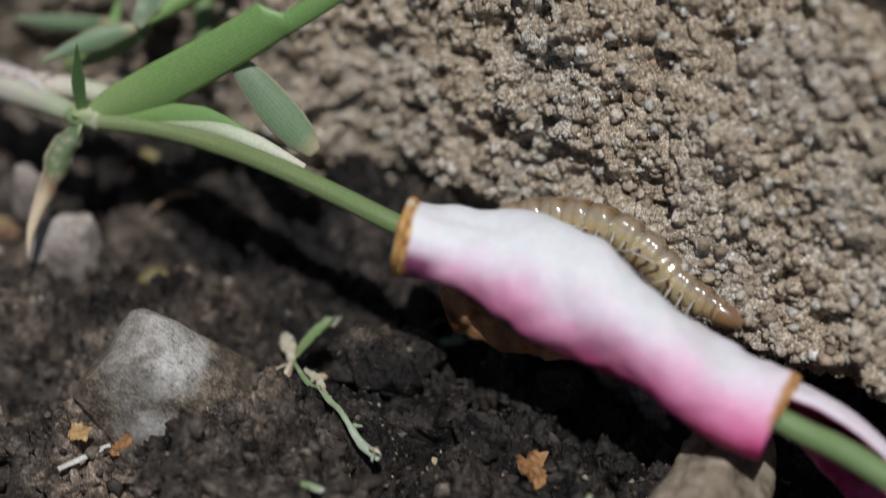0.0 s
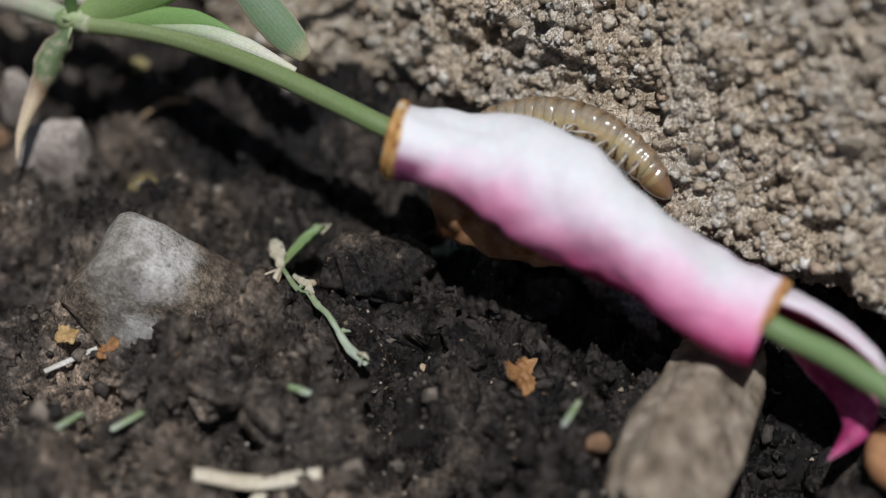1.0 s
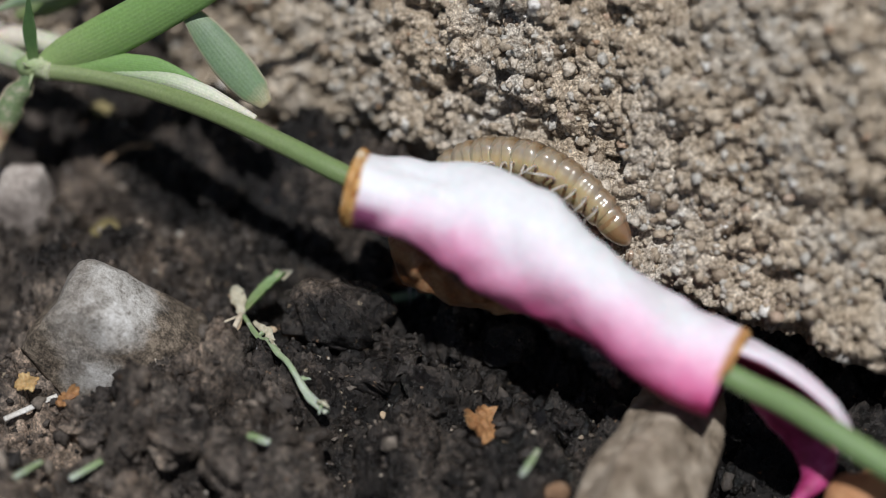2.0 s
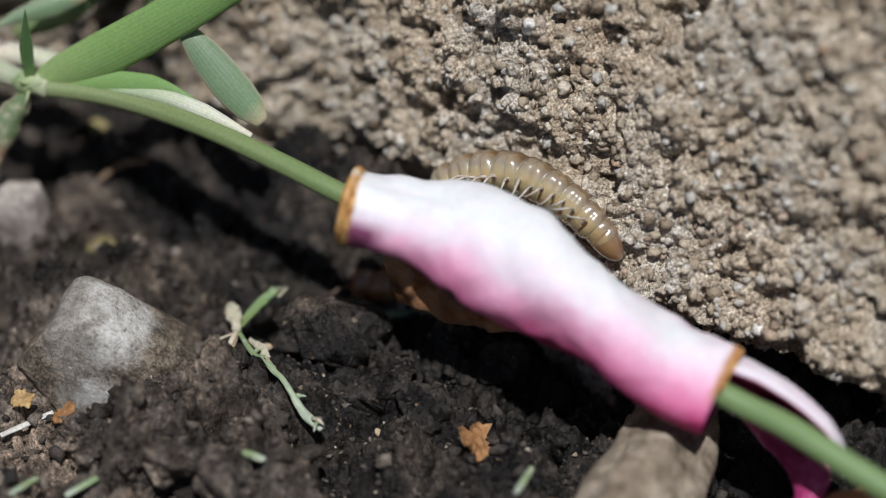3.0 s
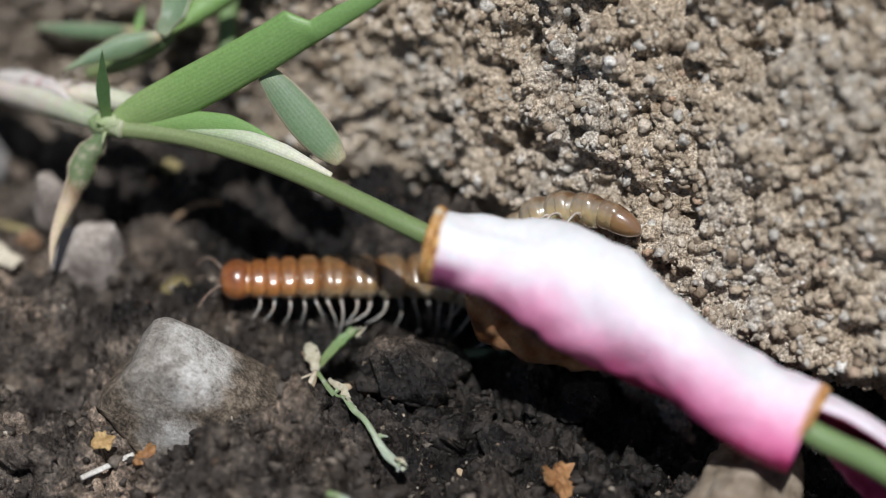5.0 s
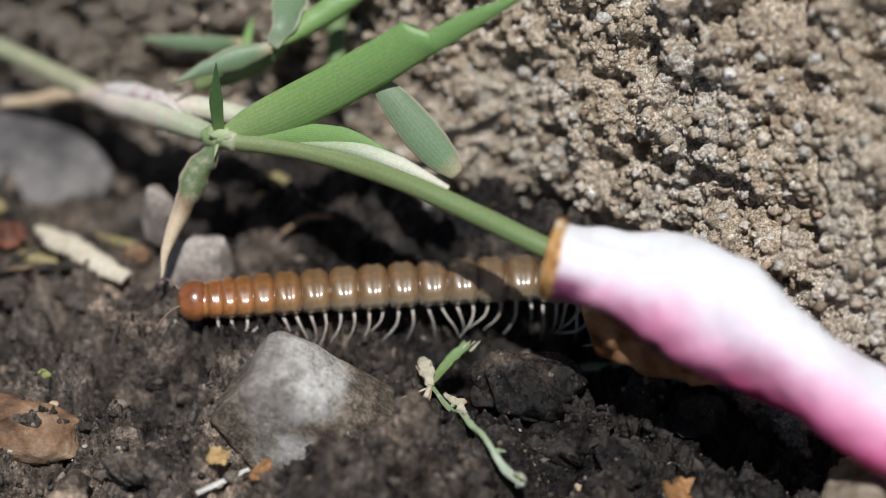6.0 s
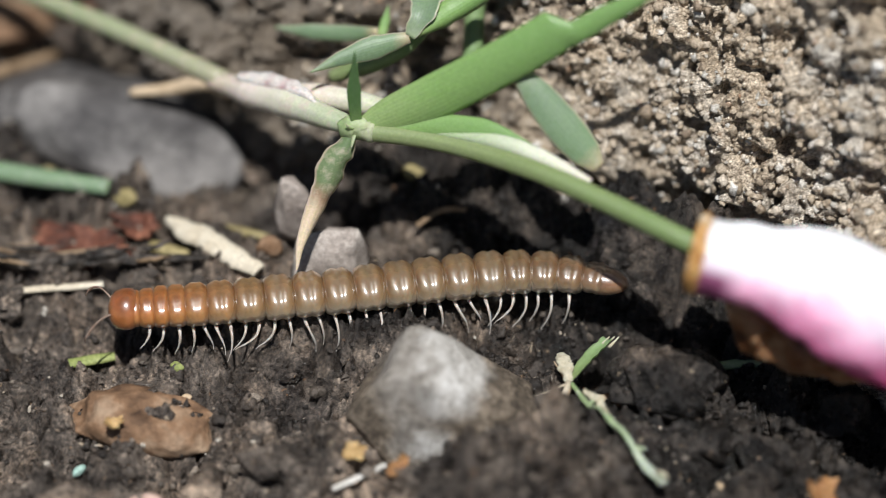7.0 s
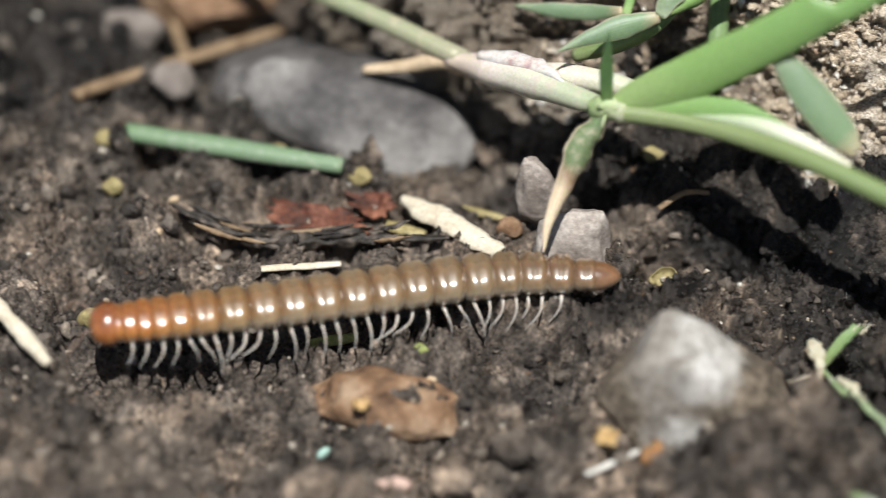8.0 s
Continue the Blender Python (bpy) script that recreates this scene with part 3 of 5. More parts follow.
def block_surface(u, v):
    """Points of the block's face at distances along its foot and up its face."""
    h = block_relief(u, v)
    q = BLOCK_FOOT + BLOCK_ALONG * u[..., None] + BLOCK_OUT * (0.9 * h - BLOCK_LEAN * v)[..., None]
    q[..., 2] = v + 0.42 * h
    return q


def build_sand_grains(n=8500):
    """Single sand grains set in the face of the block, too many to count."""
    rs = np.random.RandomState(77)
    v0, f0 = BALLS[2]
    f0, k = np.array(f0), len(v0)
    u, v = rs.uniform(-13, 30, n), rs.uniform(0.5, 19, n)
    r = 0.06 + 0.20 * rs.rand(n) ** 2.8
    at = block_surface(u, v) + (0.6 * BLOCK_OUT + (0, 0, 0.3)) * (0.15 * r)[:, None]
    vs = v0[None] * (r[:, None] * rs.uniform(0.6, 1.35, (n, k)))[..., None] * rs.uniform(0.6, 1.4, (n, 1, 3)) + at[:, None]
    faces = (f0[None] + (np.arange(n) * k)[:, None, None]).reshape(-1, 3)
    ob = part("sand_grains", vs.reshape(-1, 3), faces, SAND, None, base=(3.1, 4.7, 0.0))
    tagged(ob, "tan, grey and white sand grains bedded in the block", "sand", kind="stuff")


def build_block():
    us, vs = spread_axis(-24, 34, 0.085, 260.0), spread_axis(-4, 23, 0.085, 120.0)
    vs = np.r_[vs[vs > -14], 150.0]
    us = us[us > -200]
    U, V = np.meshgrid(us, vs)
    front = block_surface(U, V)
    n, m = U.shape
    verts = front.reshape(-1, 3)
    faces = grid_faces(n, m).tolist()
    back = front.copy()
    back[...] = BLOCK_FOOT + BLOCK_ALONG * U[..., None] - BLOCK_OUT * 160.0
    back[..., 2] = V
    edge = [np.r_[np.arange(m)], (n - 1) * m + np.arange(m), np.arange(n) * m, np.arange(n) * m + m - 1]
    k = len(verts)
    extra = []
    for which, flip in zip(edge, (True, False, False, True)):
        pts = back.reshape(-1, 3)[which]
        for i in range(len(which) - 1):
            q = [int(which[i]), int(which[i + 1]), k + len(extra) + i + 1, k + len(extra) + i]
            faces.append(q[::-1] if flip else q)
        extra += pts.tolist()
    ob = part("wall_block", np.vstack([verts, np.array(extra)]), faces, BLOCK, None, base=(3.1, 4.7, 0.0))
    tagged(ob, "rough porous sandy brown masonry block with open pits", "masonry block", kind="structure")


build_ground()
build_block()
build_sand_grains()


# ---- grass runner with its leaves ----
def build_runner():
    g = thing("grass_runner", "green creeping grass runner threaded through a rolled petal", "grass", (-6.5, 1.8, 0.0))
    tube("stalk", [(-6.6, 1.7, 7.35), (-2.74, 0.5, 7.6), (1.22, -1.86, 7.9), (4.84, -4.03, 7.55), (7.57, -5.74, 7.2), (15, -9.3, 5.6), (23.27, -14.04, 3.5), (25.73, -15.6, 3.19), (27.88, -17.23, 2.8), (34, -21.5, 1.2), (42, -27, -2.5)], [0.42, 0.44, 0.45, 0.46, 0.47, 0.5, 0.53, 0.56, 0.6, 0.66, 0.75], STALK, g, n=90, m=20)
    tube("old_stalk", [(-26, 18, 4.6), (-18.17, 12.26, 5.2), (-12.5, 8.4, 4.9)], [0.45, 0.44, 0.46], OLD_STALK, g, "faded greyish green older stalk", n=24)
    tube("sheath", [(-13.2, 8.7, 4.7), (-11.9, 7.7, 5.1), (-9.3, 4.9, 6.3), (-7.6, 2.9, 7.0), (-6.5, 1.8, 7.4)], [0.32, 0.68, 0.75, 0.56, 0.4], SHEATH, g, "pale pinkish papery sheath", n=40, m=20, wobble=0.12, seed=4)
    ribbon("sheath_flap", [(-11.9, 7.3, 6.0), (-10.4, 5.9, 6.7), (-9.0, 4.5, 7.25), (-8.2, 3.6, 7.3)], [0.4, 1.0, 0.9, 0.1], MEMBRANE, g, "white papery flap of the sheath", across=(0.35, 0.5, 0.75), cup=0.6, n=36, ragged=0.3, seed=18)
    ribbon("sheath_flap", [(-11.3, 6.6, 5.2), (-9.9, 5.3, 5.8), (-8.6, 3.9, 6.4)], [0.3, 0.6, 0.1], MEMBRANE, g, "white papery flap of the sheath", across=(0.3, 0.4, 0.8), cup=0.6, n=30, ragged=0.4, seed=19)
    tube("root", [(-12.2, 8.3, 4.7), (-13.6, 9.0, 4.4), (-15.0, 9.6, 3.6), (-17.0, 10.2, 2.9)], [0.55, 0.4, 0.32, 0.2], STRAW_TAN, g, "pale dry root at the joint", n=24, wobble=0.3, seed=14)
    tube("bud", [(-10.2, 6.6, 5.7), (-8.0, 5.2, 6.5), (-5.4, 3.7, 7.0), (-3.8, 2.8, 7.0)], [0.3, 0.55, 0.5, 0.2], SHEATH, g, "pink-tinged side bud", n=30)
    tube("node_joint", [(-7.0, 2.0, 7.3), (-6.4, 1.7, 7.45), (-5.6, 1.4, 7.5)], [0.42, 0.54, 0.48], NODE, g, "swollen pale green node", n=20, wobble=0.5, seed=8)
    for k, (dx, dy, dz) in enumerate(((-0.3, -0.2, 0.5), (0.5, -0.3, 0.4), (-0.1, -0.5, -0.4), (0.7, 0.1, 0.5))):
        ribbon("node_scale", [(-6.5, 1.5, 7.45), (-6.5 + 0.6 * dx, 1.4 + 0.6 * dy, 7.45 + 0.6 * dz), (-6.5 + 1.3 * dx, 1.4 + 1.1 * dy, 7.45 + 1.2 * dz)], [0.22, 0.22, 0.04], NODE, g, across=(0.6, -0.3, 0.5), n=10, m=5, ragged=0.3, seed=k)
    ribbon("upright_blade", [(-6.2, 1.55, 7.5), (-3.6, 1.0, 9.2), (0.3, 0.6, 12.0), (4.2, 0.8, 14.8), (6.6, 1.0, 16.2)], [0.8, 1.3, 1.65, 1.85, 1.95, 2.0, 2.05, 2.05, 2.05, 2.05, 2.0, 2.0, 2.0, 1.95, 1.95, 1.95, 1.0, 1.0, 0.95, 0.85, 0.7, 0.5, 0.3, 0.1], BLADE, g, "broad fresh green blade with a torn tip", across=(-0.45, 0.3, 0.9), cup=0.25, n=150, shift=(0,) * 16 + (-0.47, -0.5, -0.52, -0.55, -0.58, -0.6, -0.6, -0.6))
    ribbon("rounded_blade", [(0.2, 1.2, 11.2), (0.9, 0.7, 10.6), (2.3, -0.3, 9.2), (3.4, -0.95, 8.1), (3.9, -1.25, 7.6)], [0.35, 0.95, 1.35, 1.55, 1.65, 1.6, 1.35, 0.6], DULL, g, "dull green blade folded back to the stalk", across=(0.7, 0.4, 0.5), cup=0.2, n=40)
    ribbon("side_blade", [(-5.6, 1.4, 7.6), (-3.0, 0.7, 8.3), (-0.6, -0.2, 8.6), (1.2, -1.1, 8.5)], [0.5, 1.0, 1.1, 0.2], BLADE, g, across=(0.1, 0.5, 0.9), cup=0.2, n=36)
    ribbon("husk", [(-3.0, 0.6, 8.0), (-0.4, -0.65, 8.45), (1.6, -1.8, 8.4), (3.5, -2.9, 8.15)], [0.2, 0.7, 0.8, 0.25], HUSK, g, "white-edged open leaf sheath", across=(0.1, 0.5, 0.85), cup=0.5, n=36)
    ribbon("spike_leaf", [(-6.4, 1.6, 7.6), (-6.5, 1.75, 9.3), (-6.45, 2.0, 11.3)], [0.46, 0.62, 0.03], DARKLEAF, g, "small pointed green leaf", across=(1, 0, 0), cup=0.3, n=24, m=7)
    ribbon("dry_leaf", [(-6.6, 1.5, 7.3), (-7.2, 0.9, 6.4), (-7.9, 0.1, 5.0), (-8.7, -1.2, 3.4), (-9.0, -1.9, 2.4)], [0.45, 1.15, 1.2, 0.85, 0.75, 0.5, 0.04], WITHER, g, "hanging leaf dried to straw at its tip", across=(0.9, 0.2, 0.3), cup=0.6, n=70, twist=(-10, 55), ragged=0.3, seed=3)
    return g


# ---- the rolled petal ----
def r_like(n):
    return np.zeros((n, 1))


def sheet(parent, name, outer, inner, tone_out, tone_in, material=None, label=""):
    """A curved sheet with thickness from two grids of points."""
    n, m = outer.shape[:2]
    f = grid_faces(n, m)
    k = n * m
    faces = f.tolist() + (f[:, ::-1] + k).tolist()
    for i in range(n - 1):
        faces += [[i * m, (i + 1) * m, k + (i + 1) * m, k + i * m], [i * m + m - 1, k + i * m + m - 1, k + (i + 1) * m + m - 1, (i + 1) * m + m - 1]]
    for j in range(m - 1):
        faces += [[j, k + j, k + j + 1, j + 1], [(n - 1) * m + j, (n - 1) * m + j + 1, k + (n - 1) * m + j + 1, k + (n - 1) * m + j]]
    around = np.r_[np.full(k, tone_out), np.full(k, tone_in)]
    along = np.tile(np.repeat(np.linspace(0.4, 0.6, n), m), 2)
    return part(name, np.vstack([outer.reshape(-1, 3), inner.reshape(-1, 3)]), faces, material or PETAL, parent, label, {"along": along, "around": around})


MAGENTA = mottled("deep_magenta_petal", [(0.36, (0.20, 0.012, 0.06)), (0.5, (0.42, 0.05, 0.18)), (0.66, (0.70, 0.36, 0.50))], 0.45, 4, 0.5, 0.35, sss=0.3)

def build_petal():
    g = thing("rolled_petal", "rolled pink and white flower petal with brown withered ends", "petal", (15.0, -9.2, 3.0))
    axis = [(7.94, -6.59, 7.24), (10.2, -7.2, 6.97), (12.58, -7.97, 6.53), (14.94, -9.19, 5.85), (17.28, -10.41, 5.02), (19.61, -11.78, 4.17), (21.7, -12.91, 3.44), (23.3, -13.6, 3.05)]
    radii = [1.85, 1.75, 2.25, 2.5, 2.25, 1.95, 1.85, 1.9]
    n, m = 90, 56
    path = smooth_path(axis, n)
    r = np.interp(np.linspace(0, 1, n), np.linspace(0, 1, 8), radii)
    tan, side, top = frames_along(path)
    # the sheet winds once round and overlaps itself below
    ang = np.linspace(-0.62 * np.pi, 1.52 * np.pi, m)
    u = np.linspace(0, 1, n)[:, None]
    crease = 1 + 0.10 * np.sin(2 * ang[None] + 3.0 * u * 3) + 0.16 * fbm(u * 9 + 0 * ang, ang[None] * 1.2 + 0 * u + 20, 1.0, 3, 77)
    spiral = 1 + 0.16 * (ang[None] - ang[0]) / (ang[-1] - ang[0])
    low = np.exp(-(((ang[None] + 0.35 * np.pi) / 0.55) ** 2))
    tuck = 1 - 0.27 * low * np.exp(-(((u - 0.25) / 0.2) ** 2))
    rr = r[:, None] * crease * spiral * 0.95 * tuck
    ring = path[:, None] + side[:, None] * (np.cos(ang)[None] * rr)[..., None] + top[:, None] * (np.sin(ang)[None] * rr)[..., None]
    inner = path[:, None] + side[:, None] * (np.cos(ang)[None] * (rr - 0.28))[..., None] + top[:, None] * (np.sin(ang)[None] * (rr - 0.28))[..., None]
    f = grid_faces(n, m)
    k = n * m
    faces = f.tolist() + (f[:, ::-1] + k).tolist()
    for i in range(n - 1):
        faces += [[i * m, (i + 1) * m, k + (i + 1) * m, k + i * m], [i * m + m - 1, k + i * m + m - 1, k + (i + 1) * m + m - 1, (i + 1) * m + m - 1]]
    for j in range(m - 1):
        faces += [[j, k + j, k + j + 1, j + 1], [(n - 1) * m + j, (n - 1) * m + j + 1, k + (n - 1) * m + j + 1, k + (n - 1) * m + j]]
    # pigment: white where the sheet lies uppermost, deep pink towards its lower margin
    tone = np.clip(0.5 - 0.5 * np.cos(ang - 0.62 * np.pi), 0, 1)
    around = np.r_[np.tile(tone, n), np.tile(np.full(m, 1.3), n)]
    along = np.tile(np.repeat(u.ravel(), m), 2)
    part("roll", np.vstack([ring.reshape(-1, 3), inner.reshape(-1, 3)]), faces, PETAL, g, "", {"along": along, "around": around})
    # past the mouth the upper half of the sheet runs on as an open flap with a hanging lobe
    back = smooth_path([axis[-2], axis[-1], (25.1, -14.3, 2.5), (26.9, -15.1, 1.5), (28.0, -15.6, 0.6)], 40)
    t2, s2, p2 = frames_along(back)
    a2 = np.linspace(0.47 * np.pi, 1.32 * np.pi, 26)
    r2 = np.interp(np.linspace(0, 1, 40), [0, 0.4, 0.8, 1], [1.65, 1.75, 1.55, 0.9])[:, None] * (1 + 0.10 * fbm(np.linspace(0, 6, 40)[:, None] + 0 * a2, a2[None] * 2 + 9 + 0 * r_like(40), 1.0, 2, 31))
    shape = lambda q: back[:, None] + s2[:, None] * (np.cos(a2)[None] * (r2 - q))[..., None] + p2[:, None] * (np.sin(a2)[None] * (r2 - q))[..., None]
    sheet(g, "flap", shape(0.0), shape(0.22), 0.2, 1.3)
    ribbon("lobe", [(24.4, -13.5, 1.9), (25.6, -14.3, 1.3), (26.8, -15.1, 0.4), (27.0, -15.9, -0.5), (26.1, -16.7, -1.3), (25.8, -16.9, -1.5)], [1.6, 2.6, 2.3, 1.8, 0.9, 0.1], MAGENTA, g, "deep magenta hanging lobe", across=(0.75, -0.5, 0.45), cup=0.35, thick=0.2, n=36, twist=(0, 30), ragged=0.12, seed=2)
    # shrivelled brown tissue below the near end
    fold = smooth_path([(9.6, -6.2, 4.9), (10.9, -6.4, 4.1), (12.8, -7.0, 3.5), (15.6, -8.2, 3.0)], 30)
    t3, s3, p3 = frames_along(fold)
    a3 = np.linspace(-0.95 * np.pi, 0.15 * np.pi, 20)
    r3 = np.interp(np.linspace(0, 1, 30), [0, 0.2, 0.6, 1], [0.8, 1.9, 2.0, 1.0])[:, None] * (1 + 0.3 * fbm(np.linspace(0, 6, 30)[:, None] + 0 * a3, a3[None] * 2 + 9 + 0 * r_like(30), 1.0, 3, 35))
    shape = lambda q: fold[:, None] + s3[:, None] * (np.cos(a3)[None] * (r3 - q))[..., None] + p3[:, None] * (np.sin(a3)[None] * (r3 - q))[..., None]
    sheet(g, "withered_fold", shape(0.0), shape(0.2), 0.5, 0.5, BROWN, "shrivelled brown fold")
    for name, i, step in (("withered_rim", 0, -1), ("withered_rim", n - 1, 1)):
        ringpath = (ring[i] + inner[i]) / 2 + tan[i] * 0.1 * step
        if step > 0:
            ringpath = ringpath[23:39]
        v, fc, at = tube_mesh(ringpath[::3], [0.12, 0.2, 0.27, 0.24, 0.2, 0.14] if step < 0 else [0.05, 0.11, 0.13, 0.05], n=70, m=10, up=tan[i], wobble=0.5, seed=5 + i)
        part(name, v, fc, RIM, g, "brown withered rim", at)
    return g


def build_shoot():
    """A frayed side shoot standing behind the runner, against the block."""
    g = thing("grass_shoot", "frayed dark green grass shoot behind the runner", "grass", (-4.0, 5.0, 0.0))
    ribbon("pointed_blade", [(-8.52, 4.40, 8.36), (-7.04, 4.83, 8.86), (-5.31, 5.19, 9.29), (-4.19, 5.39, 9.53)], [0.05, 0.7, 1.1, 0.5], DULL, g, across=(0.3, 0.5, 0.8), cup=0.3, n=30, ragged=0.1, seed=7)
    ribbon("torn_blade", [(-4.17, 5.42, 9.57), (-3.57, 6.13, 10.42), (-3.09, 7.99, 11.07)], [0.5, 1.5, 1.9], DULL, g, "torn bluish green blade", across=(0.95, 0, 0.2), cup=0.3, n=24, ragged=0.25, seed=9)
    ribbon("curled_blade", [(-4.12, 5.39, 9.53), (-2.83, 5.81, 10.04), (-1.35, 6.36, 10.70), (0.14, 6.99, 11.45)], [0.5, 1.2, 1.3, 0.6], BLADE, g, "curled hairy green blade", across=(0.3, 0.2, 0.9), cup=0.8, n=30, ragged=0.2, seed=11)
    tube("stalk", [(-7.68, 6.73, 6.46), (-5.88, 6.27, 7.48), (-4.35, 5.99, 8.70), (-3.35, 6.71, 9.55)], [0.3, 0.42, 0.4, 0.35], STALK, g, n=24)
    ribbon("thin_blade", [(-10.31, 9.74, 6.94), (-8.76, 9.21, 7.09), (-6.96, 8.75, 7.32), (-5.66, 7.98, 7.96)], [0.1, 0.7, 0.75, 0.4], DULL, g, "thin blade with a pinkish tip", across=(0.1, 0.4, 0.9), cup=0.2, n=26)
    ribbon("spike_leaf", [(-5.48, 7.89, 7.84), (-5.30, 8.34, 8.38), (-5.17, 8.74, 8.86)], [0.4, 0.4, 0.03], BLADE, g, across=(1, 0, 0), n=16, m=7)
    tube("stub", [(-11.27, 13.51, 6.76), (-11.12, 12.96, 6.11), (-10.96, 12.56, 5.63)], [0.35, 0.4, 0.35], STRAW_TAN, g, "cut straw-coloured stub", n=14)
    tube("stalk", [(0.14, 6.99, 11.45), (-1.11, 9.94, 10.30), (-1.5, 7.0, 6.0)], [0.4, 0.45, 0.45], STALK, g, n=20)
    return g


build_runner()
build_shoot()
build_petal()


# ---- stones ----
def ground_at(x, y, reach=0.5):
    """The height of the soil under a small thing: a little below its highest crumb."""
    a = np.linspace(-reach, reach, 7)
    X, Y = np.meshgrid(x + a, y + a)
    return float(np.quantile(soil_height(X, Y), 0.75))


def pale_stone_material():
    m, nt, p, vec = shader("pale_stone_with_soil_crust", 0.6, 0.45)
    n = noise_tex(nt, vec, 0.45, 5, 0.6)
    fine = math_node(nt, "ADD", math_node(nt, "MULTIPLY", noise_tex(nt, vec, 6.0, 6, 0.8), 0.55), math_node(nt, "MULTIPLY", noise_tex(nt, vec, 1.3, 5, 0.7), 0.45))
    clean = ramp(nt, fine, [(0.38, (0.15, 0.13, 0.108)), (0.49, (0.54, 0.515, 0.475)), (0.62, (0.84, 0.825, 0.80))])
    dirt = ramp(nt, fine, [(0.40, (0.02, 0.0155, 0.012)), (0.5, (0.14, 0.11, 0.08)), (0.60, (0.38, 0.31, 0.235))])
    sep = nt.nodes.new("ShaderNodeSeparateXYZ")
    nt.links.new(vec, sep.inputs[0])
    # the bare, weathered crown among clinging soil
    dx = math_node(nt, "MULTIPLY", math_node(nt, "SUBTRACT", sep.outputs[0], -0.4), 0.48)
    dy = math_node(nt, "MULTIPLY", math_node(nt, "SUBTRACT", sep.outputs[1], -0.3), 0.44)
    far = math_node(nt, "SQRT", math_node(nt, "ADD", math_node(nt, "MULTIPLY", dx, dx), math_node(nt, "MULTIPLY", dy, dy)))
    f = math_node(nt, "SUBTRACT", math_node(nt, "ADD", math_node(nt, "MULTIPLY", n, 0.6), 0.70), math_node(nt, "MULTIPLY", far, 0.55))
    dusty = ramp(nt, fine, [(0.36, (0.12, 0.105, 0.09)), (0.5, (0.30, 0.27, 0.235)), (0.62, (0.50, 0.465, 0.42))])
    crown = mix(nt, ramp(nt, math_node(nt, "ADD", math_node(nt, "MULTIPLY", sep.outputs[0], 0.16), n), [(0.36, (0, 0, 0)), (0.58, (1, 1, 1))]), dusty, clean)
    nt.links.new(mix(nt, ramp(nt, f, [(0.29, (0, 0, 0)), (0.47, (1, 1, 1))]), dirt, crown), p.inputs["Base Color"])
    bump(nt, p, fine, 1.0, 0.2)
    return m


PALE = pale_stone_material()
GREY = mottled("grey_slaty_stone", [(0.3, (0.03, 0.027, 0.027)), (0.46, (0.10, 0.093, 0.089)), (0.66, (0.25, 0.235, 0.22))], 0.3, 2.0, 0.65, 0.45, 0.22)
RUST = mottled("rusty_brown_stone", [(0.3, (0.055, 0.030, 0.017)), (0.47, (0.21, 0.122, 0.068)), (0.7, (0.40, 0.29, 0.195))], 0.55, 3.5, 0.75, 0.35, 0.15)
TAN = mottled("tan_grey_stone", [(0.3, (0.06, 0.044, 0.03)), (0.46, (0.25, 0.20, 0.145)), (0.68, (0.46, 0.39, 0.305))], 0.8, 3.0, 0.75, 0.3, 0.3)
ASHY = mottled("pale_ashy_stone", [(0.3, (0.17, 0.14, 0.12)), (0.5, (0.33, 0.285, 0.25)), (0.7, (0.52, 0.47, 0.42))], 0.5, 4, 0.75, 0.3, 0.1)
ORANGE = mottled("orange_pebble", [(0.3, (0.36, 0.16, 0.07)), (0.7, (0.52, 0.28, 0.14))], 0.6, 5, 0.6)
DUSTY = mottled("dusty_pinkish_grey_stone", [(0.3, (0.12, 0.10, 0.087)), (0.7, (0.28, 0.24, 0.21))], 0.5, 5, 0.75)
STRAW = mottled("bleached_straw", [(0.3, (0.50, 0.42, 0.30)), (0.7, (0.74, 0.68, 0.55))], 1.0, 6, 0.6, stretch=(1, 1, 1))
WOODY = mottled("tan_dry_root", [(0.3, (0.14, 0.09, 0.05)), (0.7, (0.34, 0.24, 0.145))], 1.0, 6, 0.65)
CHAR = mottled("blackish_rotten_twig", [(0.34, (0.007, 0.006, 0.005)), (0.5, (0.03, 0.024, 0.019)), (0.66, (0.13, 0.105, 0.085))], 1.6, 6, 0.5, 0.4, 0.1)
BARK = mottled("red_brown_bark", [(0.34, (0.02, 0.011, 0.008)), (0.48, (0.12, 0.042, 0.025)), (0.68, (0.28, 0.12, 0.07))], 0.9, 5, 0.65, 0.4, 0.14)
AMBER = mottled("yellow_brown_flake", [(0.3, (0.36, 0.21, 0.08)), (0.7, (0.60, 0.43, 0.21))], 1.5, 7, 0.55, sss=0.2)
RUSSET = mottled("russet_flake", [(0.3, (0.20, 0.085, 0.03)), (0.7, (0.45, 0.25, 0.11))], 1.3, 7, 0.6, sss=0.2)
SEEDY = mottled("olive_yellow_seed", [(0.3, (0.20, 0.16, 0.06)), (0.7, (0.44, 0.37, 0.19))], 1.5, 6, 0.6)
WHITE = mottled("white_fleck", [(0.3, (0.55, 0.52, 0.46)), (0.7, (0.78, 0.76, 0.72))], 1.5, 6, 0.6)
CUT = leaf_material("cut_green_stem", [(0.0, (0.15, 0.225, 0.13)), (1.0, (0.18, 0.26, 0.16))], rib=6, blotch=(0.27, 0.31, 0.23))
FADED = leaf_material("faded_green_shred", [(0.0, (0.20, 0.27, 0.13)), (0.5, (0.26, 0.33, 0.19)), (1.0, (0.42, 0.47, 0.40))], rib=4, blotch=(0.40, 0.42, 0.33))
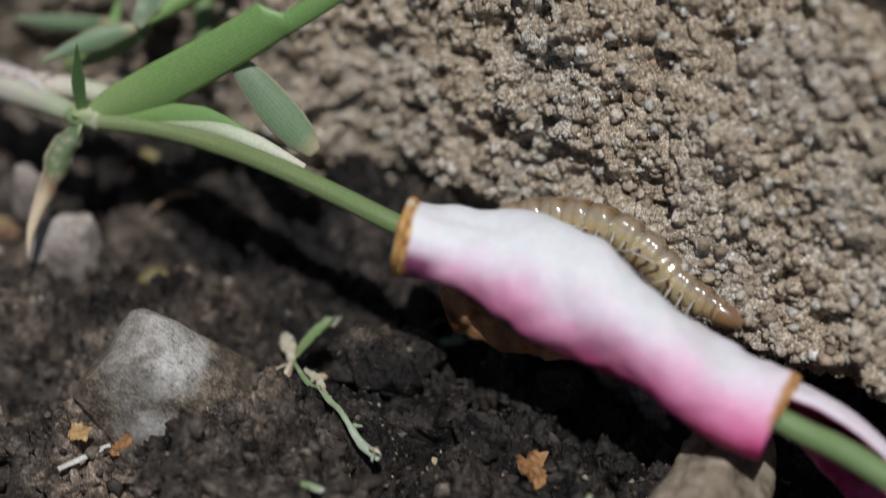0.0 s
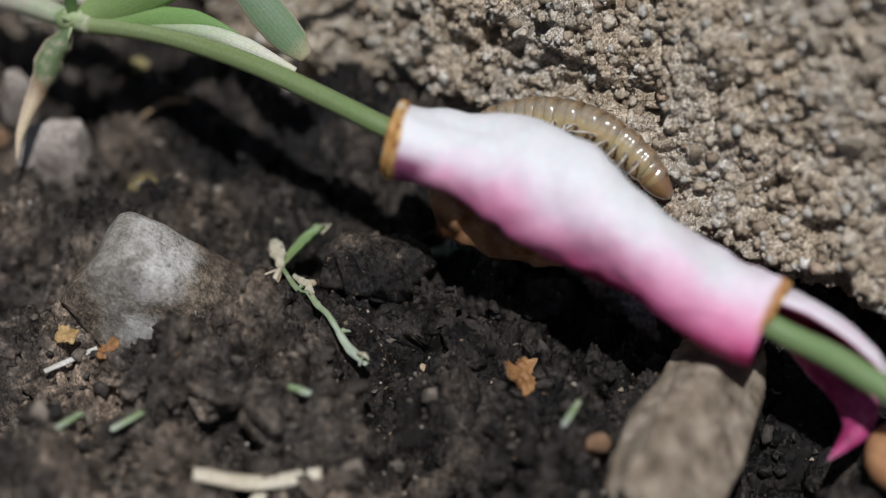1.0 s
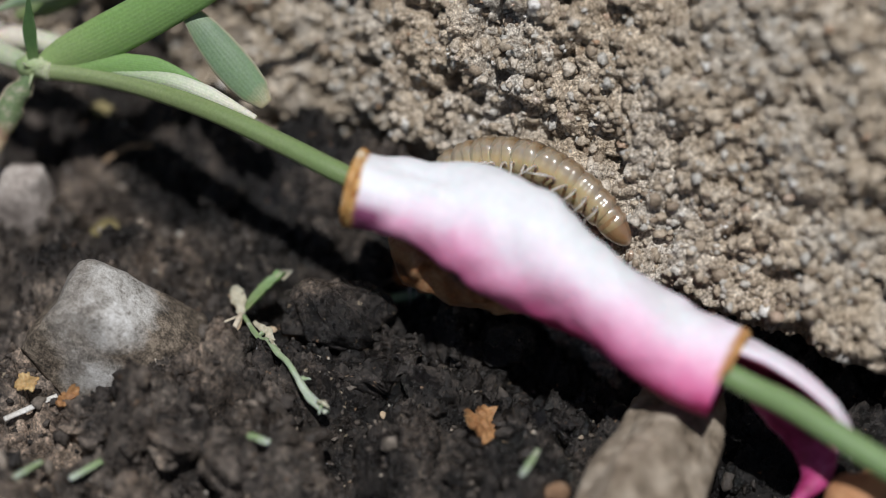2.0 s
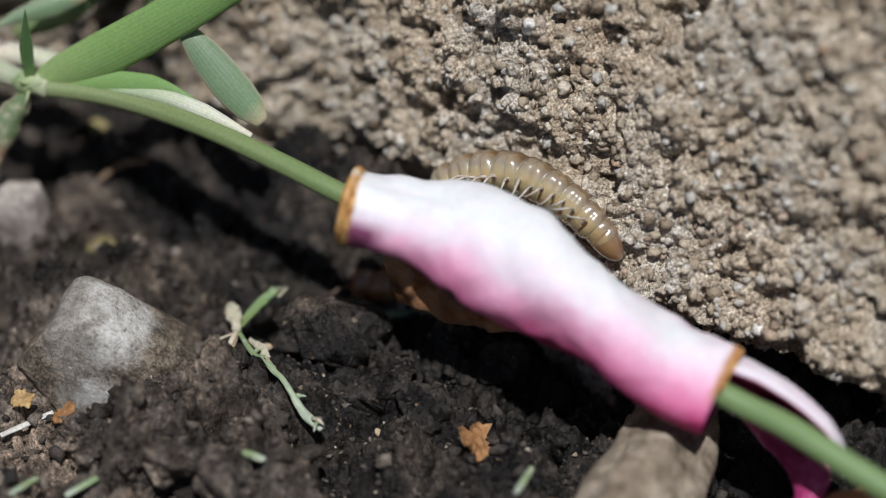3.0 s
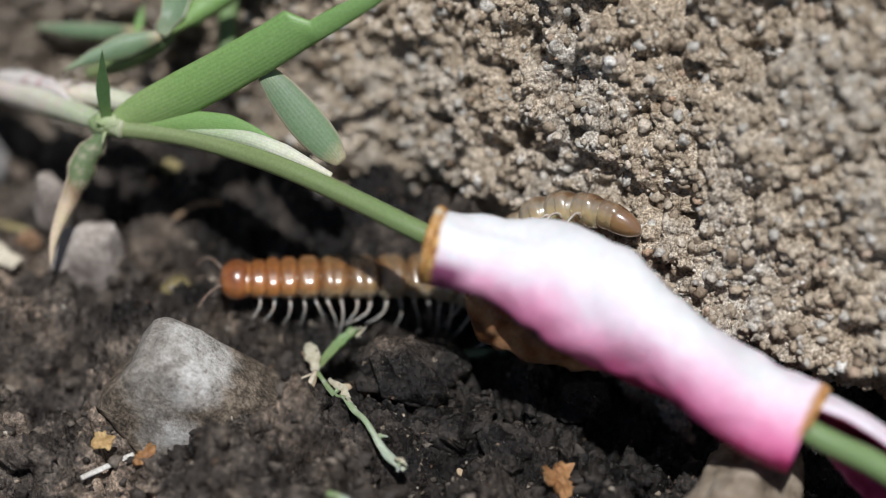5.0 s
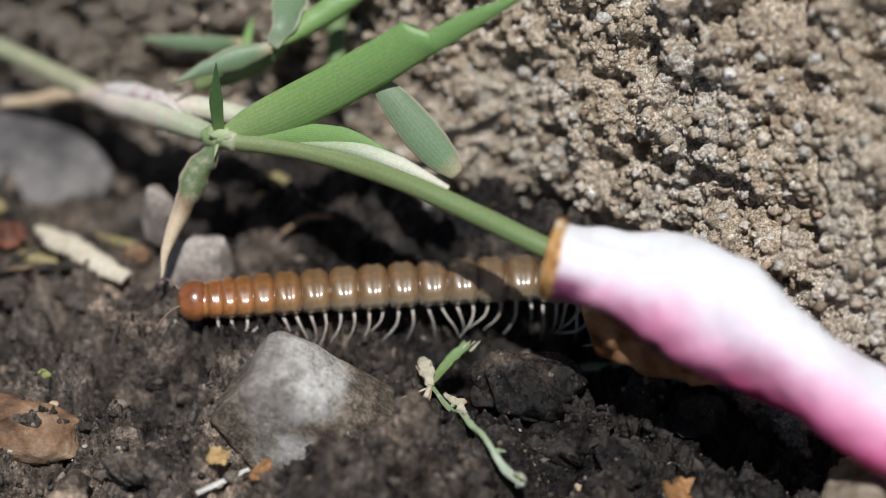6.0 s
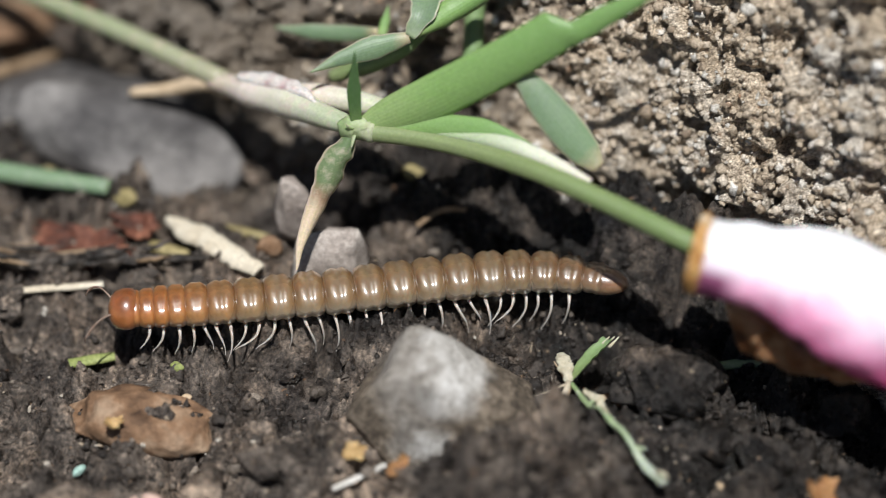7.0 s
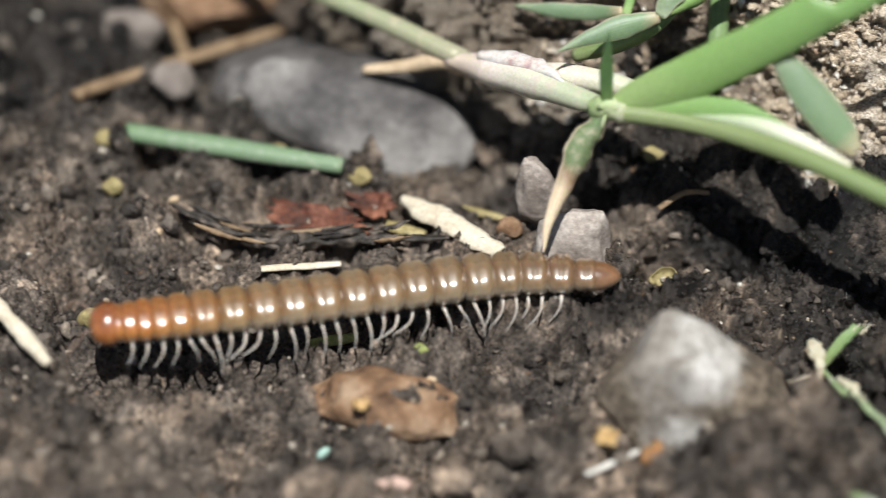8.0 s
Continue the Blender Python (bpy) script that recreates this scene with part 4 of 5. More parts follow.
TEAL = mottled("pale_teal_chip", [(0.3, (0.25, 0.42, 0.36)), (0.7, (0.50, 0.66, 0.58))], 1.5, 6, 0.5)
PINKISH = mottled("pale_pink_grit", [(0.3, (0.45, 0.28, 0.22)), (0.7, (0.64, 0.48, 0.41))], 1.5, 6, 0.65)
LIME = mottled("lime_green_bit", [(0.3, (0.17, 0.21, 0.05)), (0.7, (0.36, 0.39, 0.15))], 1.5, 6, 0.6)

stone("pale_stone", (-2.9, -7.0, -0.9), (4.3, 4.4, 4.0), 15, PALE, "pale grey angular stone crusted with soil at its foot", level=5, facets=16, rough=0.06, turn=(0, 0, 20), cut=(0.6, 0.85))
stone("rusty_stone", (-15.4, -7.0, ground_at(-15.4, -7.0, 2.0) - 0.6), (3.6, 1.6, 1.4), 92, RUST, "flat rusty brown stone half sunk in soil", level=5, facets=7, rough=0.08, turn=(0, 0, -10), cut=(0.68, 0.92))
stone("slaty_stone", (-18.3, 11.5, 0.2), (6.8, 3.4, 2.6), 37, GREY, "long grey stone lying on soil", level=5, facets=8, rough=0.05, cut=(0.68, 0.92), turn=(0, 6, -22))
stone("tan_rock", (19.9, -15.8, -0.9), (2.45, 9.0, 3.0), 44, TAN, "blocky tan stone under the end of a rolled petal", level=5, facets=14, rough=0.13, turn=(-4, 0, -16), cut=(0.6, 0.85))
stone("orange_pebble", (29.2, -17.0, -1.3), (1.9, 1.7, 1.5), 52, ORANGE, "rounded orange pebble on dark soil", "pebble", facets=5)
stone("dusty_stone", (-7.6, 0.7, 0.0), (2.7, 1.7, 2.6), 64, ASHY, "dusty pale pinkish grey stone standing in soil", facets=16, rough=0.09, turn=(10, 0, 25), cut=(0.5, 0.8))
stone("pale_pebble", (-9.3, 3.0, 1.7), (0.85, 0.8, 2.3), 95, ASHY, "upright pale dusty pebble behind the hanging leaf", "pebble")
stone("brown_stone", (-24.6, 18.0, 1.0), (3.4, 2.2, 2.0), 81, RUST, "brown stone behind a dry root")
stone("dusty_stone", (-25.7, 11.4, 1.2), (1.1, 1.0, 1.0), 83, DUSTY, "small rounded grey stone on soil", level=3)
stone("dusty_stone", (-28.0, 15.5, 1.0), (1.6, 1.3, 1.2), 85, DUSTY, "small dusty stone beside dry roots", level=3)
stone("white_grit", (28.4, -14.0, -1.0), (0.45, 0.4, 0.4), 71, WHITE, "small white grit grain", "pebble", level=3)


# clods broken from the soil: place, half sizes, turn
for n, (x, y, z, size, turn) in enumerate((
    (6.9, -6.0, -0.4, (2.6, 1.9, 1.7), 10), (8.5, -8.8, -1.2, (1.7, 1.3, 1.1), 60), (14.4, -7.3, -1.1, (1.4, 1.1, 1.0), 25),
    (-10.0, -9.9, -1.5, (1.6, 1.2, 1.0), 35), (-12.7, -11.2, -1.9, (1.4, 1.1, 0.9), 80),
    (11.2, -9.6, -1.5, (1.5, 1.2, 0.9), -20), (0.4, -13.6, -1.2, (1.9, 1.4, 1.1), 40), (-18.6, -12.0, -2.0, (1.5, 1.1, 0.9), 10),
)):
    stone("soil_clod", (x, y, max(z, ground_at(x, y, 0.8) - 0.45 * size[2])), size, 211 + 7 * n, SOIL, "rough crumbly clod of dark soil", "soil clod", 5, "large soil clods", (0, 0, 0), facets=13, rough=0.2, turn=(12 * (n % 3 - 1), 8, turn), cut=(0.55, 0.85))


# ---- millipede ----
def plate_tone(k):
    """Orange at the head, olive grey in the middle, brown at the tail."""
    keys = [0, 2, 4, 6, 14, 18]
    dark = [(0.36, 0.138, 0.03), (0.36, 0.146, 0.034), (0.33, 0.162, 0.05), (0.28, 0.178, 0.078), (0.28, 0.195, 0.10), (0.22, 0.135, 0.07)]
    return tuple(float(np.interp(k, keys, [d[c] for d in dark])) for c in range(3))


LEG = mottled("pale_translucent_leg", [(0.3, (0.38, 0.31, 0.26)), (0.7, (0.68, 0.61, 0.54))], 2.0, 8, 0.22, 0.6, sss=0.4, trans=0.08)
FEELER = mottled("greyish_feeler", [(0.3, (0.16, 0.10, 0.07)), (0.7, (0.34, 0.25, 0.20))], 2.0, 8, 0.35, 0.5, sss=0.3)
# rings from the head backwards: distance from the front, half length, radius
RINGS = [
    (0.75, 0.42, 0.83), (1.35, 0.4, 0.89), (1.95, 0.4, 0.92), (2.62, 0.46, 0.93), (3.45, 0.56, 0.96),
    (4.5, 0.64, 0.98), (5.72, 0.68, 0.99), (7.0, 0.69, 1.01), (8.28, 0.7, 1.02), (9.58, 0.7, 1.03),
    (10.9, 0.71, 1.04), (12.22, 0.71, 1.04), (13.5, 0.7, 1.04), (14.85, 0.72, 1.04), (16.2, 0.7, 1.03),
    (17.4, 0.66, 0.99), (18.6, 0.64, 0.93), (19.75, 0.6, 0.85), (20.8, 0.56, 0.71),
]
LENGTH = 22.4
TAIL_SHELL = shell_material("glossy_tail", (0.20, 0.10, 0.045), 1.2, 0.7, 0.2, 1.4, 0.15)
HEAD_SHELL = shell_material("glossy_head", (0.29, 0.10, 0.024), 1.2, 0.95, 0.1, 1.4, 0.0)
SHELLS = [shell_material("glossy_plate", plate_tone(k), RINGS[k][1], RINGS[k][2], float(np.interp(k, [3, 9, 15, 18], [0.1, 0.3, 0.42, 0.3])), 1.4, float(np.interp(k, [2, 5, 8, 16, 18], [0.05, 0.35, 0.75, 0.75, 0.4]))) for k in range(19)]


def lathe_x(profile, m=28, flat=1.0, keel=0.0):
    """Rings round the x axis from (x, radius) pairs; keel: a bulge on either side of the back, highest in mid-length."""
    ang = np.linspace(0, 2 * np.pi, m, endpoint=False)
    x, r = np.array(profile).T
    mid = np.clip(1 - ((x - x.min()) / (x.max() - x.min()) * 2 - 0.85) ** 2 * 1.5, 0, 1)
    side = np.exp(-((np.abs(np.cos(ang)) - 0.88) / 0.2) ** 2) * (np.sin(ang) > -0.15)
    k = 1 + keel * mid[:, None] * side[None]
    y = r[:, None] * np.cos(ang)[None] * k
    z = r[:, None] * np.sin(ang)[None] * np.where(np.sin(ang) > 0, flat, 0.8)[None] * k
    v = np.stack([np.repeat(x[:, None], m, 1), y, z], -1).reshape(-1, 3)
    n = len(x)
    faces = grid_faces(n, m, True)[:, ::-1].tolist()
    faces += [list(range(m)), list(range((n - 1) * m, n * m))[::-1]]
    return v, faces


def build_millipede():
    body = thing("millipede", "glossy amber and olive brown millipede with pale legs walking over soil", "millipede", (0, 0, 0))
    rings, legs = [], []
    # head with its feelers
    v, f = lathe_x([(-0.78, 0.12), (-0.74, 0.4), (-0.62, 0.66), (-0.4, 0.86), (-0.1, 0.96), (0.15, 0.96), (0.35, 0.88), (0.45, 0.78)], 28, 0.97)
    head = part("head", v, f, HEAD_SHELL, body, "rounded orange head")
    rings.append((head, 0.45))
    for sgn in (-1, 1):
        v, f, a = tube_mesh([(-0.5, 0.35 * sgn, 0.1), (-0.8, 0.65 * sgn, 0.35), (-1.1, 0.95 * sgn, 0.42), (-1.45, 1.2 * sgn, 0.2), (-1.7, 1.3 * sgn, -0.2), (-1.8, 1.32 * sgn, -0.45)], [0.05, 0.045, 0.04, 0.045, 0.055, 0.03], n=24, m=8)
        part("feeler", v, f, FEELER, head, "pale jointed feeler", a)
    for i, (s, half, r) in enumerate(RINGS):
        half = half * 0.93
        # a narrow collar in front, then the swollen plate with a shallow furrow across it
        dip = 0.955 if i > 4 else 1.0
        prof = [(-half * 1.0, r * 0.78), (-half * 0.97, r * 0.86), (-half * 0.86, r * 0.935), (-half * 0.62, r * 0.985), (-half * 0.36, r * 1.02), (-half * 0.12, r * 0.5 * (dip + 1.02)), (half * 0.04, r * dip), (half * 0.2, r * 0.5 * (dip + 1.02)), (half * 0.42, r * 1.025), (half * 0.64, r * 0.98), (half * 0.84, r * 0.93), (half * 0.95, r * 0.86), (half * 0.98, r * 0.80), (half * 1.4, r * 0.78)]
        v, f = lathe_x(prof, 40, 0.90, 0.13 if i > 1 else 0.06)
        ring = part("ring", v, f, SHELLS[i], body)
        rings.append((ring, s))
        pairs = 0 if i in (0, 18) else (1 if i < 4 or i == 17 else 2)
        for k in range(pairs):
            x0 = 0.0 if pairs == 1 else (k - 0.5) * half * 0.95
            for sgn in (-1, 1):
                reach = 1.0 if i > 4 else 0.75
                # hip, knee, shin and claw, in the leg's own space
                pts = np.array([(0, 0, 0), (0.06, 0.50 * sgn, -0.02), (0.07, 0.90 * sgn, -0.36), (-0.04, 1.0 * sgn, -0.9), (-0.20, 1.04 * sgn, -1.28), (-0.30, 1.16 * sgn, -1.42)]) * reach * (0.88 + 0.10 * math.sin(5.1 * i + 2.3 * k + sgn))
                v, f, a = tube_mesh(pts, [0.075, 0.085, 0.062, 0.052, 0.034, 0.014], n=26, m=8, wobble=0.35, seed=3 * i + k)
                leg = part("leg", v, f, LEG, ring, "", a)
                leg.location = (x0 * MM, 0.42 * sgn * MM, -0.62 * r * MM)
                legs.append((leg, np.array([x0, 0.42 * sgn, -0.62 * r]), i, k, sgn))
    v, f = lathe_x([(-0.5, 0.72), (-0.2, 0.71), (0.2, 0.63), (0.5, 0.5), (0.75, 0.32), (0.88, 0.14), (0.9, 0.03)], 24, 0.85)
    tail = part("tail", v, f, TAIL_SHELL, body, "tapered brown tail")
    rings.append((tail, 21.4))
    return body, rings, legs


# ---- loose bits on the soil ----
def lay(points, lift=0.12, reach=0.35):
    """Points (x, y) or (x, y, extra height) laid on the soil."""
    return [(q[0], q[1], ground_at(q[0], q[1], reach) + lift + (q[2] if len(q) > 2 else 0.0)) for q in points]


def rest(points, lift=0.12):
    """A stiff piece laid across the soil: straight from its first to its last point, clear of the crumbs between."""
    p = lay(points, lift)
    z0 = max(q[2] for q in p) + 0.1
    return [(q[0], q[1], 0.35 * q[2] + 0.65 * z0) for q in p]


def straw_piece(name, points, r, material, label, category, flat=0.6, group="", **more):
    v, f, a = tube_mesh(rest(points, r * flat), r if isinstance(r, list) else [r * 0.9, r, r, r * 0.8], n=30, m=12, flat=flat, wobble=0.15, seed=int(abs(points[0][0]) * 7) % 97, **more)
    return tagged(part(name, v, f, material, None, "", a), label, category, group)


def splinter_strip(name, points, width, material, label, category, seed):
    """A flat split straw with frayed ends."""
    pts = rest(points, 0.75)
    ob = ribbon(name, pts, [width * 0.35, width * 0.95, width, width * 0.9, width, width * 0.55], material, across=(0.75, 0.6, 0.25), cup=0.25, thick=0.32, n=44, ragged=0.3, seed=seed)
    return tagged(ob, label, category)


def flake(name, x, y, size, turn, material, label, category, lobes=1, seed=0, lift=0.1, tilt=25):
    """A thin curled scrap with an uneven outline."""
    rs = np.random.RandomState(seed)
    n, m = 10, 48
    ang = np.linspace(0, 2 * np.pi, m, endpoint=False)
    edge = 1 + 0.30 * fbm(2 * np.cos(ang) + 20, 2 * np.sin(ang) + 20, 0.8, 4, seed, 0.65) * 2 + (0.35 * np.cos(lobes * ang) if lobes > 1 else 0)
    rad = np.linspace(0, 1, n)[:, None]
    X, Y = rad * edge * np.cos(ang) * size[0], rad * edge * np.sin(ang) * size[1]
    Z = 0.35 * size[1] * ((X / size[0]) ** 2 + 0.4 * (Y / size[1]) ** 2) + 0.42 * fbm(X + 30, Y + 30, 0.6, 3, seed + 1, 0.6)
    top = np.stack([X, Y, Z], -1).reshape(-1, 3)
    low = top - (0, 0, 0.10)
    v = np.vstack([top, low])
    rot = np.array(Euler((radians(tilt), 0, radians(turn))).to_matrix())
    v = v @ rot.T + (x, y, ground_at(x, y, 0.5) + lift + 0.2)
    f = grid_faces(n, m, True)
    k = n * m
    faces = f.tolist() + (f[:, ::-1] + k).tolist()
    o = (n - 1) * m
    faces += [[o + j, o + (j + 1) % m, k + o + (j + 1) % m, k + o + j][::-1] for j in range(m)]
    return tagged(part(name, v, faces, material), label, category)


def grain(name, x, y, size, seed, material, label, category, group="", turn=0, lift=0.0):
    v, f = stone_points(size, seed, 3, 4, 0.08, (0, 0, turn))
    v = v + (x, y, ground_at(x, y, 0.4) + 0.45 * size[2] + lift)
    return tagged(part(name, v, f, material), label, category, group)


PAPER = mottled("papery_fibre", [(0.3, (0.34, 0.30, 0.20)), (0.7, (0.58, 0.54, 0.42))], 1.5, 7, 0.6, sss=0.2)


def build_sprig():
    z = ground_at(2.7, -6.0)
    g = thing("grass_shred", "frayed pale shred of grass lying on dark soil", "plant scrap", (2.75, -6.0, z))
    P = lambda x, y, h: (x, y, z + h)
    ribbon("green_tip", [P(2.8, -5.9, 0.5), P(3.62, -4.85, 0.72), P(4.45, -3.8, 0.95)], [0.22, 0.55, 0.62, 0.55], STALK, g, "cut green tip", across=(0.7, -0.5, 0.3), cup=0.7, n=30, ragged=0.5, seed=21)
    for k in range(3):
        ribbon("frayed_end", [P(4.15 + 0.15 * k, -4.0 - 0.1 * k, 0.9), P(4.5 + 0.2 * k, -3.6 - 0.12 * k, 1.0 + 0.1 * k)], [0.16, 0.06], PAPER, g, across=(0.7, -0.5, 0.3), n=8, m=5, ragged=0.6, seed=30 + k)
    ribbon("fibre", [P(2.75, -6.0, 0.5), P(2.5, -5.2, 0.9), P(2.35, -4.5, 0.8)], [0.3, 0.6, 0.6, 0.3], PAPER, g, "pale papery fibre", across=(1, 0, 0.2), ragged=0.5, seed=6, n=30)
    over = lambda x, y, h: (x, y, max(z + h, ground_at(x, y, 0.45) + 0.45))
    tube("stalk", [P(2.8, -6.1, 0.55), over(3.3, -7.3, 0.7), over(3.65, -8.0, 0.65), over(4.0, -8.6, 0.6), over(4.5, -9.35, 0.55), over(5.0, -10.1, 0.5), over(5.8, -11.1, 0.4), over(6.6, -12.1, 0.3)], [0.09, 0.10, 0.13, 0.10, 0.14, 0.15, 0.17, 0.24, 0.14], FADED, g, "faded green limp stalk", n=60, flat=0.6, wobble=0.6, seed=9)
    ribbon("fibre", [P(3.3, -6.9, 0.8), P(3.8, -7.4, 0.9), P(4.2, -8.0, 0.7)], [0.2, 0.4, 0.3], PAPER, g, across=(0.8, 0.3, 0.4), n=16, ragged=0.8, seed=12)
    for k, (x, y, dx, dy) in enumerate(((3.5, -7.7, 0.5, 0.35), (4.1, -8.8, 0.45, -0.2), (5.3, -10.5, 0.6, 0.1), (6.2, -11.7, 0.5, -0.5), (6.4, -11.9, -0.1, -0.7))):
        ribbon("frayed_end", [over(x, y, 0.6), over(x + 0.6 * dx, y + 0.6 * dy, 0.75), over(x + dx, y + dy, 0.65)], [0.14, 0.22, 0.05], PAPER if k % 2 else FADED, g, across=(0.6, 0.5, 0.4), n=10, m=5, ragged=0.7, seed=60 + k)
    rs = np.random.RandomState(4)
    ends = [(2.1, -7.7, 0.1), (2.45, -7.4, 0.3), (1.25, -6.65, 0.3), (2.1, -4.9, 0.7), (2.75, -4.8, 0.9)]
    for k, (x, y, h) in enumerate(ends):
        mid = (np.array((2.7, -6.05)) + (x, y)) / 2 + rs.uniform(-0.15, 0.15, 2)
        w = 0.12 if k < 2 else 0.045
        tube("fibre", [P(2.7, -6.05, 0.5), P(mid[0], mid[1], 0.5 + 0.2 * rs.rand()), P(x, y, h)], [w, w, 0.5 * w], STRAW_TAN if k % 2 else STRAW, g, n=14, m=7, wobble=0.4, seed=k)


def build_twig():
    """A rotten twig split into flaking splinters along a thin core."""
    pts = rest([(-25.2, 3.4), (-21.5, 2.2), (-17.5, 2.0), (-13.0, 1.5)], 0.15)
    g = thing("twig", "blackened rotten twig flaking into splinters on soil", "twig", pts[1])
    tube("core", pts, [0.12, 0.34, 0.42, 0.38, 0.26, 0.12], CHAR, g, n=90, m=14, flat=0.7, wobble=1.6, seed=14)
    rs = np.random.RandomState(8)
    line = smooth_path(pts, 40)
    for k in range(26):
        i = rs.randint(1, 30)
        j = min(39, i + rs.randint(3, 10))
        off = np.array((0.1 * rs.randn(), rs.uniform(-0.7, 0.6), rs.uniform(0.0, 0.4)))
        bend = np.array((0, rs.uniform(-0.3, 0.3), rs.uniform(0.0, 0.3)))
        ribbon("splinter", [line[i] + off, (line[i] + line[j]) / 2 + off + 0.3 * bend, line[j] + off + bend], [0.08, rs.uniform(0.15, 0.3), rs.uniform(0.12, 0.28), 0.05], CHAR if k % 5 else WOODY, g, across=(0.2, 0.8, rs.uniform(-0.4, 0.6)), cup=0.6, thick=0.16, n=30, m=7, ragged=0.9, seed=50 + k)
    return g


def build_husk():
    """A seed husk curled into an open ring with a loose inner lip."""
    z = ground_at(-3.7, 0.0)
    g = thing("husk_seed", "curled olive yellow seed husk lying on soil", "seed", (-3.7, 0.0, z))
    arc = lambda r, a0, a1, h: [(-3.7 + r * math.cos(radians(a)), 0.0 + 0.75 * r * math.sin(radians(a)), z + h + 0.10 * math.sin(radians(2 * a))) for a in np.linspace(a0, a1, 9)]
    ribbon("shell", arc(0.62, -60, 215, 0.42), [0.25, 0.62, 0.75, 0.7, 0.5, 0.15], SEEDY, g, across=(0.0, 0.3, 1.0), cup=0.5, thick=0.1, n=40, ragged=0.2, seed=3)
    ribbon("lip", arc(0.34, 150, 330, 0.30), [0.1, 0.36, 0.4, 0.1], SEEDY, g, across=(0.0, 0.5, 0.9), cup=0.4, thick=0.08, n=26, ragged=0.2, seed=5)
    return g


build_sprig()
millipede, rings, legs = build_millipede()

splinter_strip("straw", [(-15.1, 4.7), (-13.1, 2.6), (-10.8, 0.5)], 1.15, STRAW, "thick bleached straw splinter lying on soil", "straw", 3)
straw_piece("straw", [(-15.8, 3.3), (-14.1, 2.8)], 0.35, SEEDY, "short yellowish straw bit", "straw")
straw_piece("straw", [(-21.2, 0.0, 0.3), (-17.7, 0.65, 0.3)], 0.20, STRAW, "thin white straw on dark soil", "straw")
splinter_strip("straw", [(-34.0, -1.5), (-32.1, -3.9), (-29.5, -7.6)], 0.75, STRAW, "flat bleached straw at the edge of bare soil", "straw", 5)
straw_piece("straw", [(-3.9, 2.9), (-2.8, 3.4), (-1.7, 3.6)], 0.16, WOODY, "thin dry brown stalk bit on soil", "straw")
straw_piece("straw", [(-12.6, 5.0), (-11.6, 4.7), (-10.6, 4.2)], 0.22, SEEDY, "dull yellow stalk bit beside a pebble", "straw")
straw_piece("straw", [(-0.5, -17.9), (2.0, -17.9), (4.8, -17.7)], 0.42, STRAW, "bleached straw with a broken side shoot", "straw", 0.5)
straw_piece("straw", [(2.35, -17.8), (1.8, -19.0), (1.4, -20.2)], 0.32, STRAW, "short bleached straw leaning on another", "straw", 0.6)
straw_piece("splinter", [(-7.2, -11.6), (-6.1, -11.0), (-5.0, -10.5)], 0.15, WHITE, "white splinter beside a yellow flake", "splinter")
build_twig()
straw_piece("cut_stem", [(-27.6, 8.0), (-22.5, 7.0), (-17.8, 5.9)], 0.52, CUT, "green cut grass stem lying on soil", "grass stem", 0.8)
straw_piece("root", [(-30.0, 9.6), (-28.9, 10.7), (-25.2, 12.9), (-21.0, 15.5)], 0.34, WOODY, "bent tan dry root", "root", 0.9)
straw_piece("root", [(-25.2, 13.4), (-25.6, 15.2), (-26.5, 18.0)], 0.26, WOODY, "tan dry root crossing another", "root", 0.9)
straw_piece("cut_stem", [(8.0, -3.9), (9.8, -3.4), (11.2, -3.3)], 0.26, CUT, "short green stem bit beside the block", "grass stem")
for a, b in (((15.5, -14.9, 0.5), (14.8, -16.9, 0.5)), ((-2.7, -15.2), (-4.0, -16.0)), ((-5.3, -14.8), (-6.3, -16.3))):
    straw_piece("cut_stem", [a, b], 0.17, FADED, "tiny faded grass clipping on soil", "grass stem", group="grass clippings")
flake("bark_piece", -18.8, 3.1, (2.4, 0.9), -25, BARK, "red brown scrap of bark", "bark", 1, 3, 0.3)
flake("bark_piece", -17.8, 16.4, (2.2, 1.0), 20, BARK, "red brown scrap of bark behind the runner", "bark", 2, 33, 0.3)
flake("bark_piece", -16.4, 3.9, (1.2, 0.6), -15, BARK, "small red brown scrap of bark", "bark", 1, 5, 0.1)
flake("brown_flake", 13.1, -12.2, (0.95, 0.8), 70, RUSSET, "crumpled russet leaf flake on black soil", "leaf flake", 3, 8, 0.25, 40)
flake("yellow_flake", -6.35, -10.2, (0.55, 0.4), 10, AMBER, "small yellow brown flake", "leaf flake", 1, 13, 0.15)
flake("brown_flake", -4.6, -10.9, (0.5, 0.35), 50, RUSSET, "small frayed brown flake", "leaf flake", 2, 17, 0.1)
flake("yellow_flake", -16.5, -8.5, (0.45, 0.28), 40, AMBER, "tiny yellow flake on a rusty stone", "leaf flake", 1, 19, 0.9)
flake("white_flake", -0.4, -7.7, (0.55, 0.3), -20, WHITE, "small white flake on soil", "flake", 1, 21)
build_husk()
grain("seed", -28.3, -2.4, (0.6, 0.45, 0.5), 5, SEEDY, "olive yellow seed on dark soil", "seed")
for n, (x, y) in enumerate(((-28.5, 8.0), (-28.0, 4.8), (-17.0, 5.2), (-20.9, 8.0))):
    grain("seed", x, y, (0.55, 0.42, 0.45), 40 + n, SEEDY, "small yellowish seed on soil", "seed", "loose seeds")
grain("pebble", 4.5, -4.4, (0.6, 0.5, 0.5), 61, RUST, "small brown pebble beside a grass shred", "pebble")
grain("chip", -18.1, -9.2, (0.42, 0.2, 0.2), 63, TEAL, "pale teal chip on soil", "chip", turn=50)
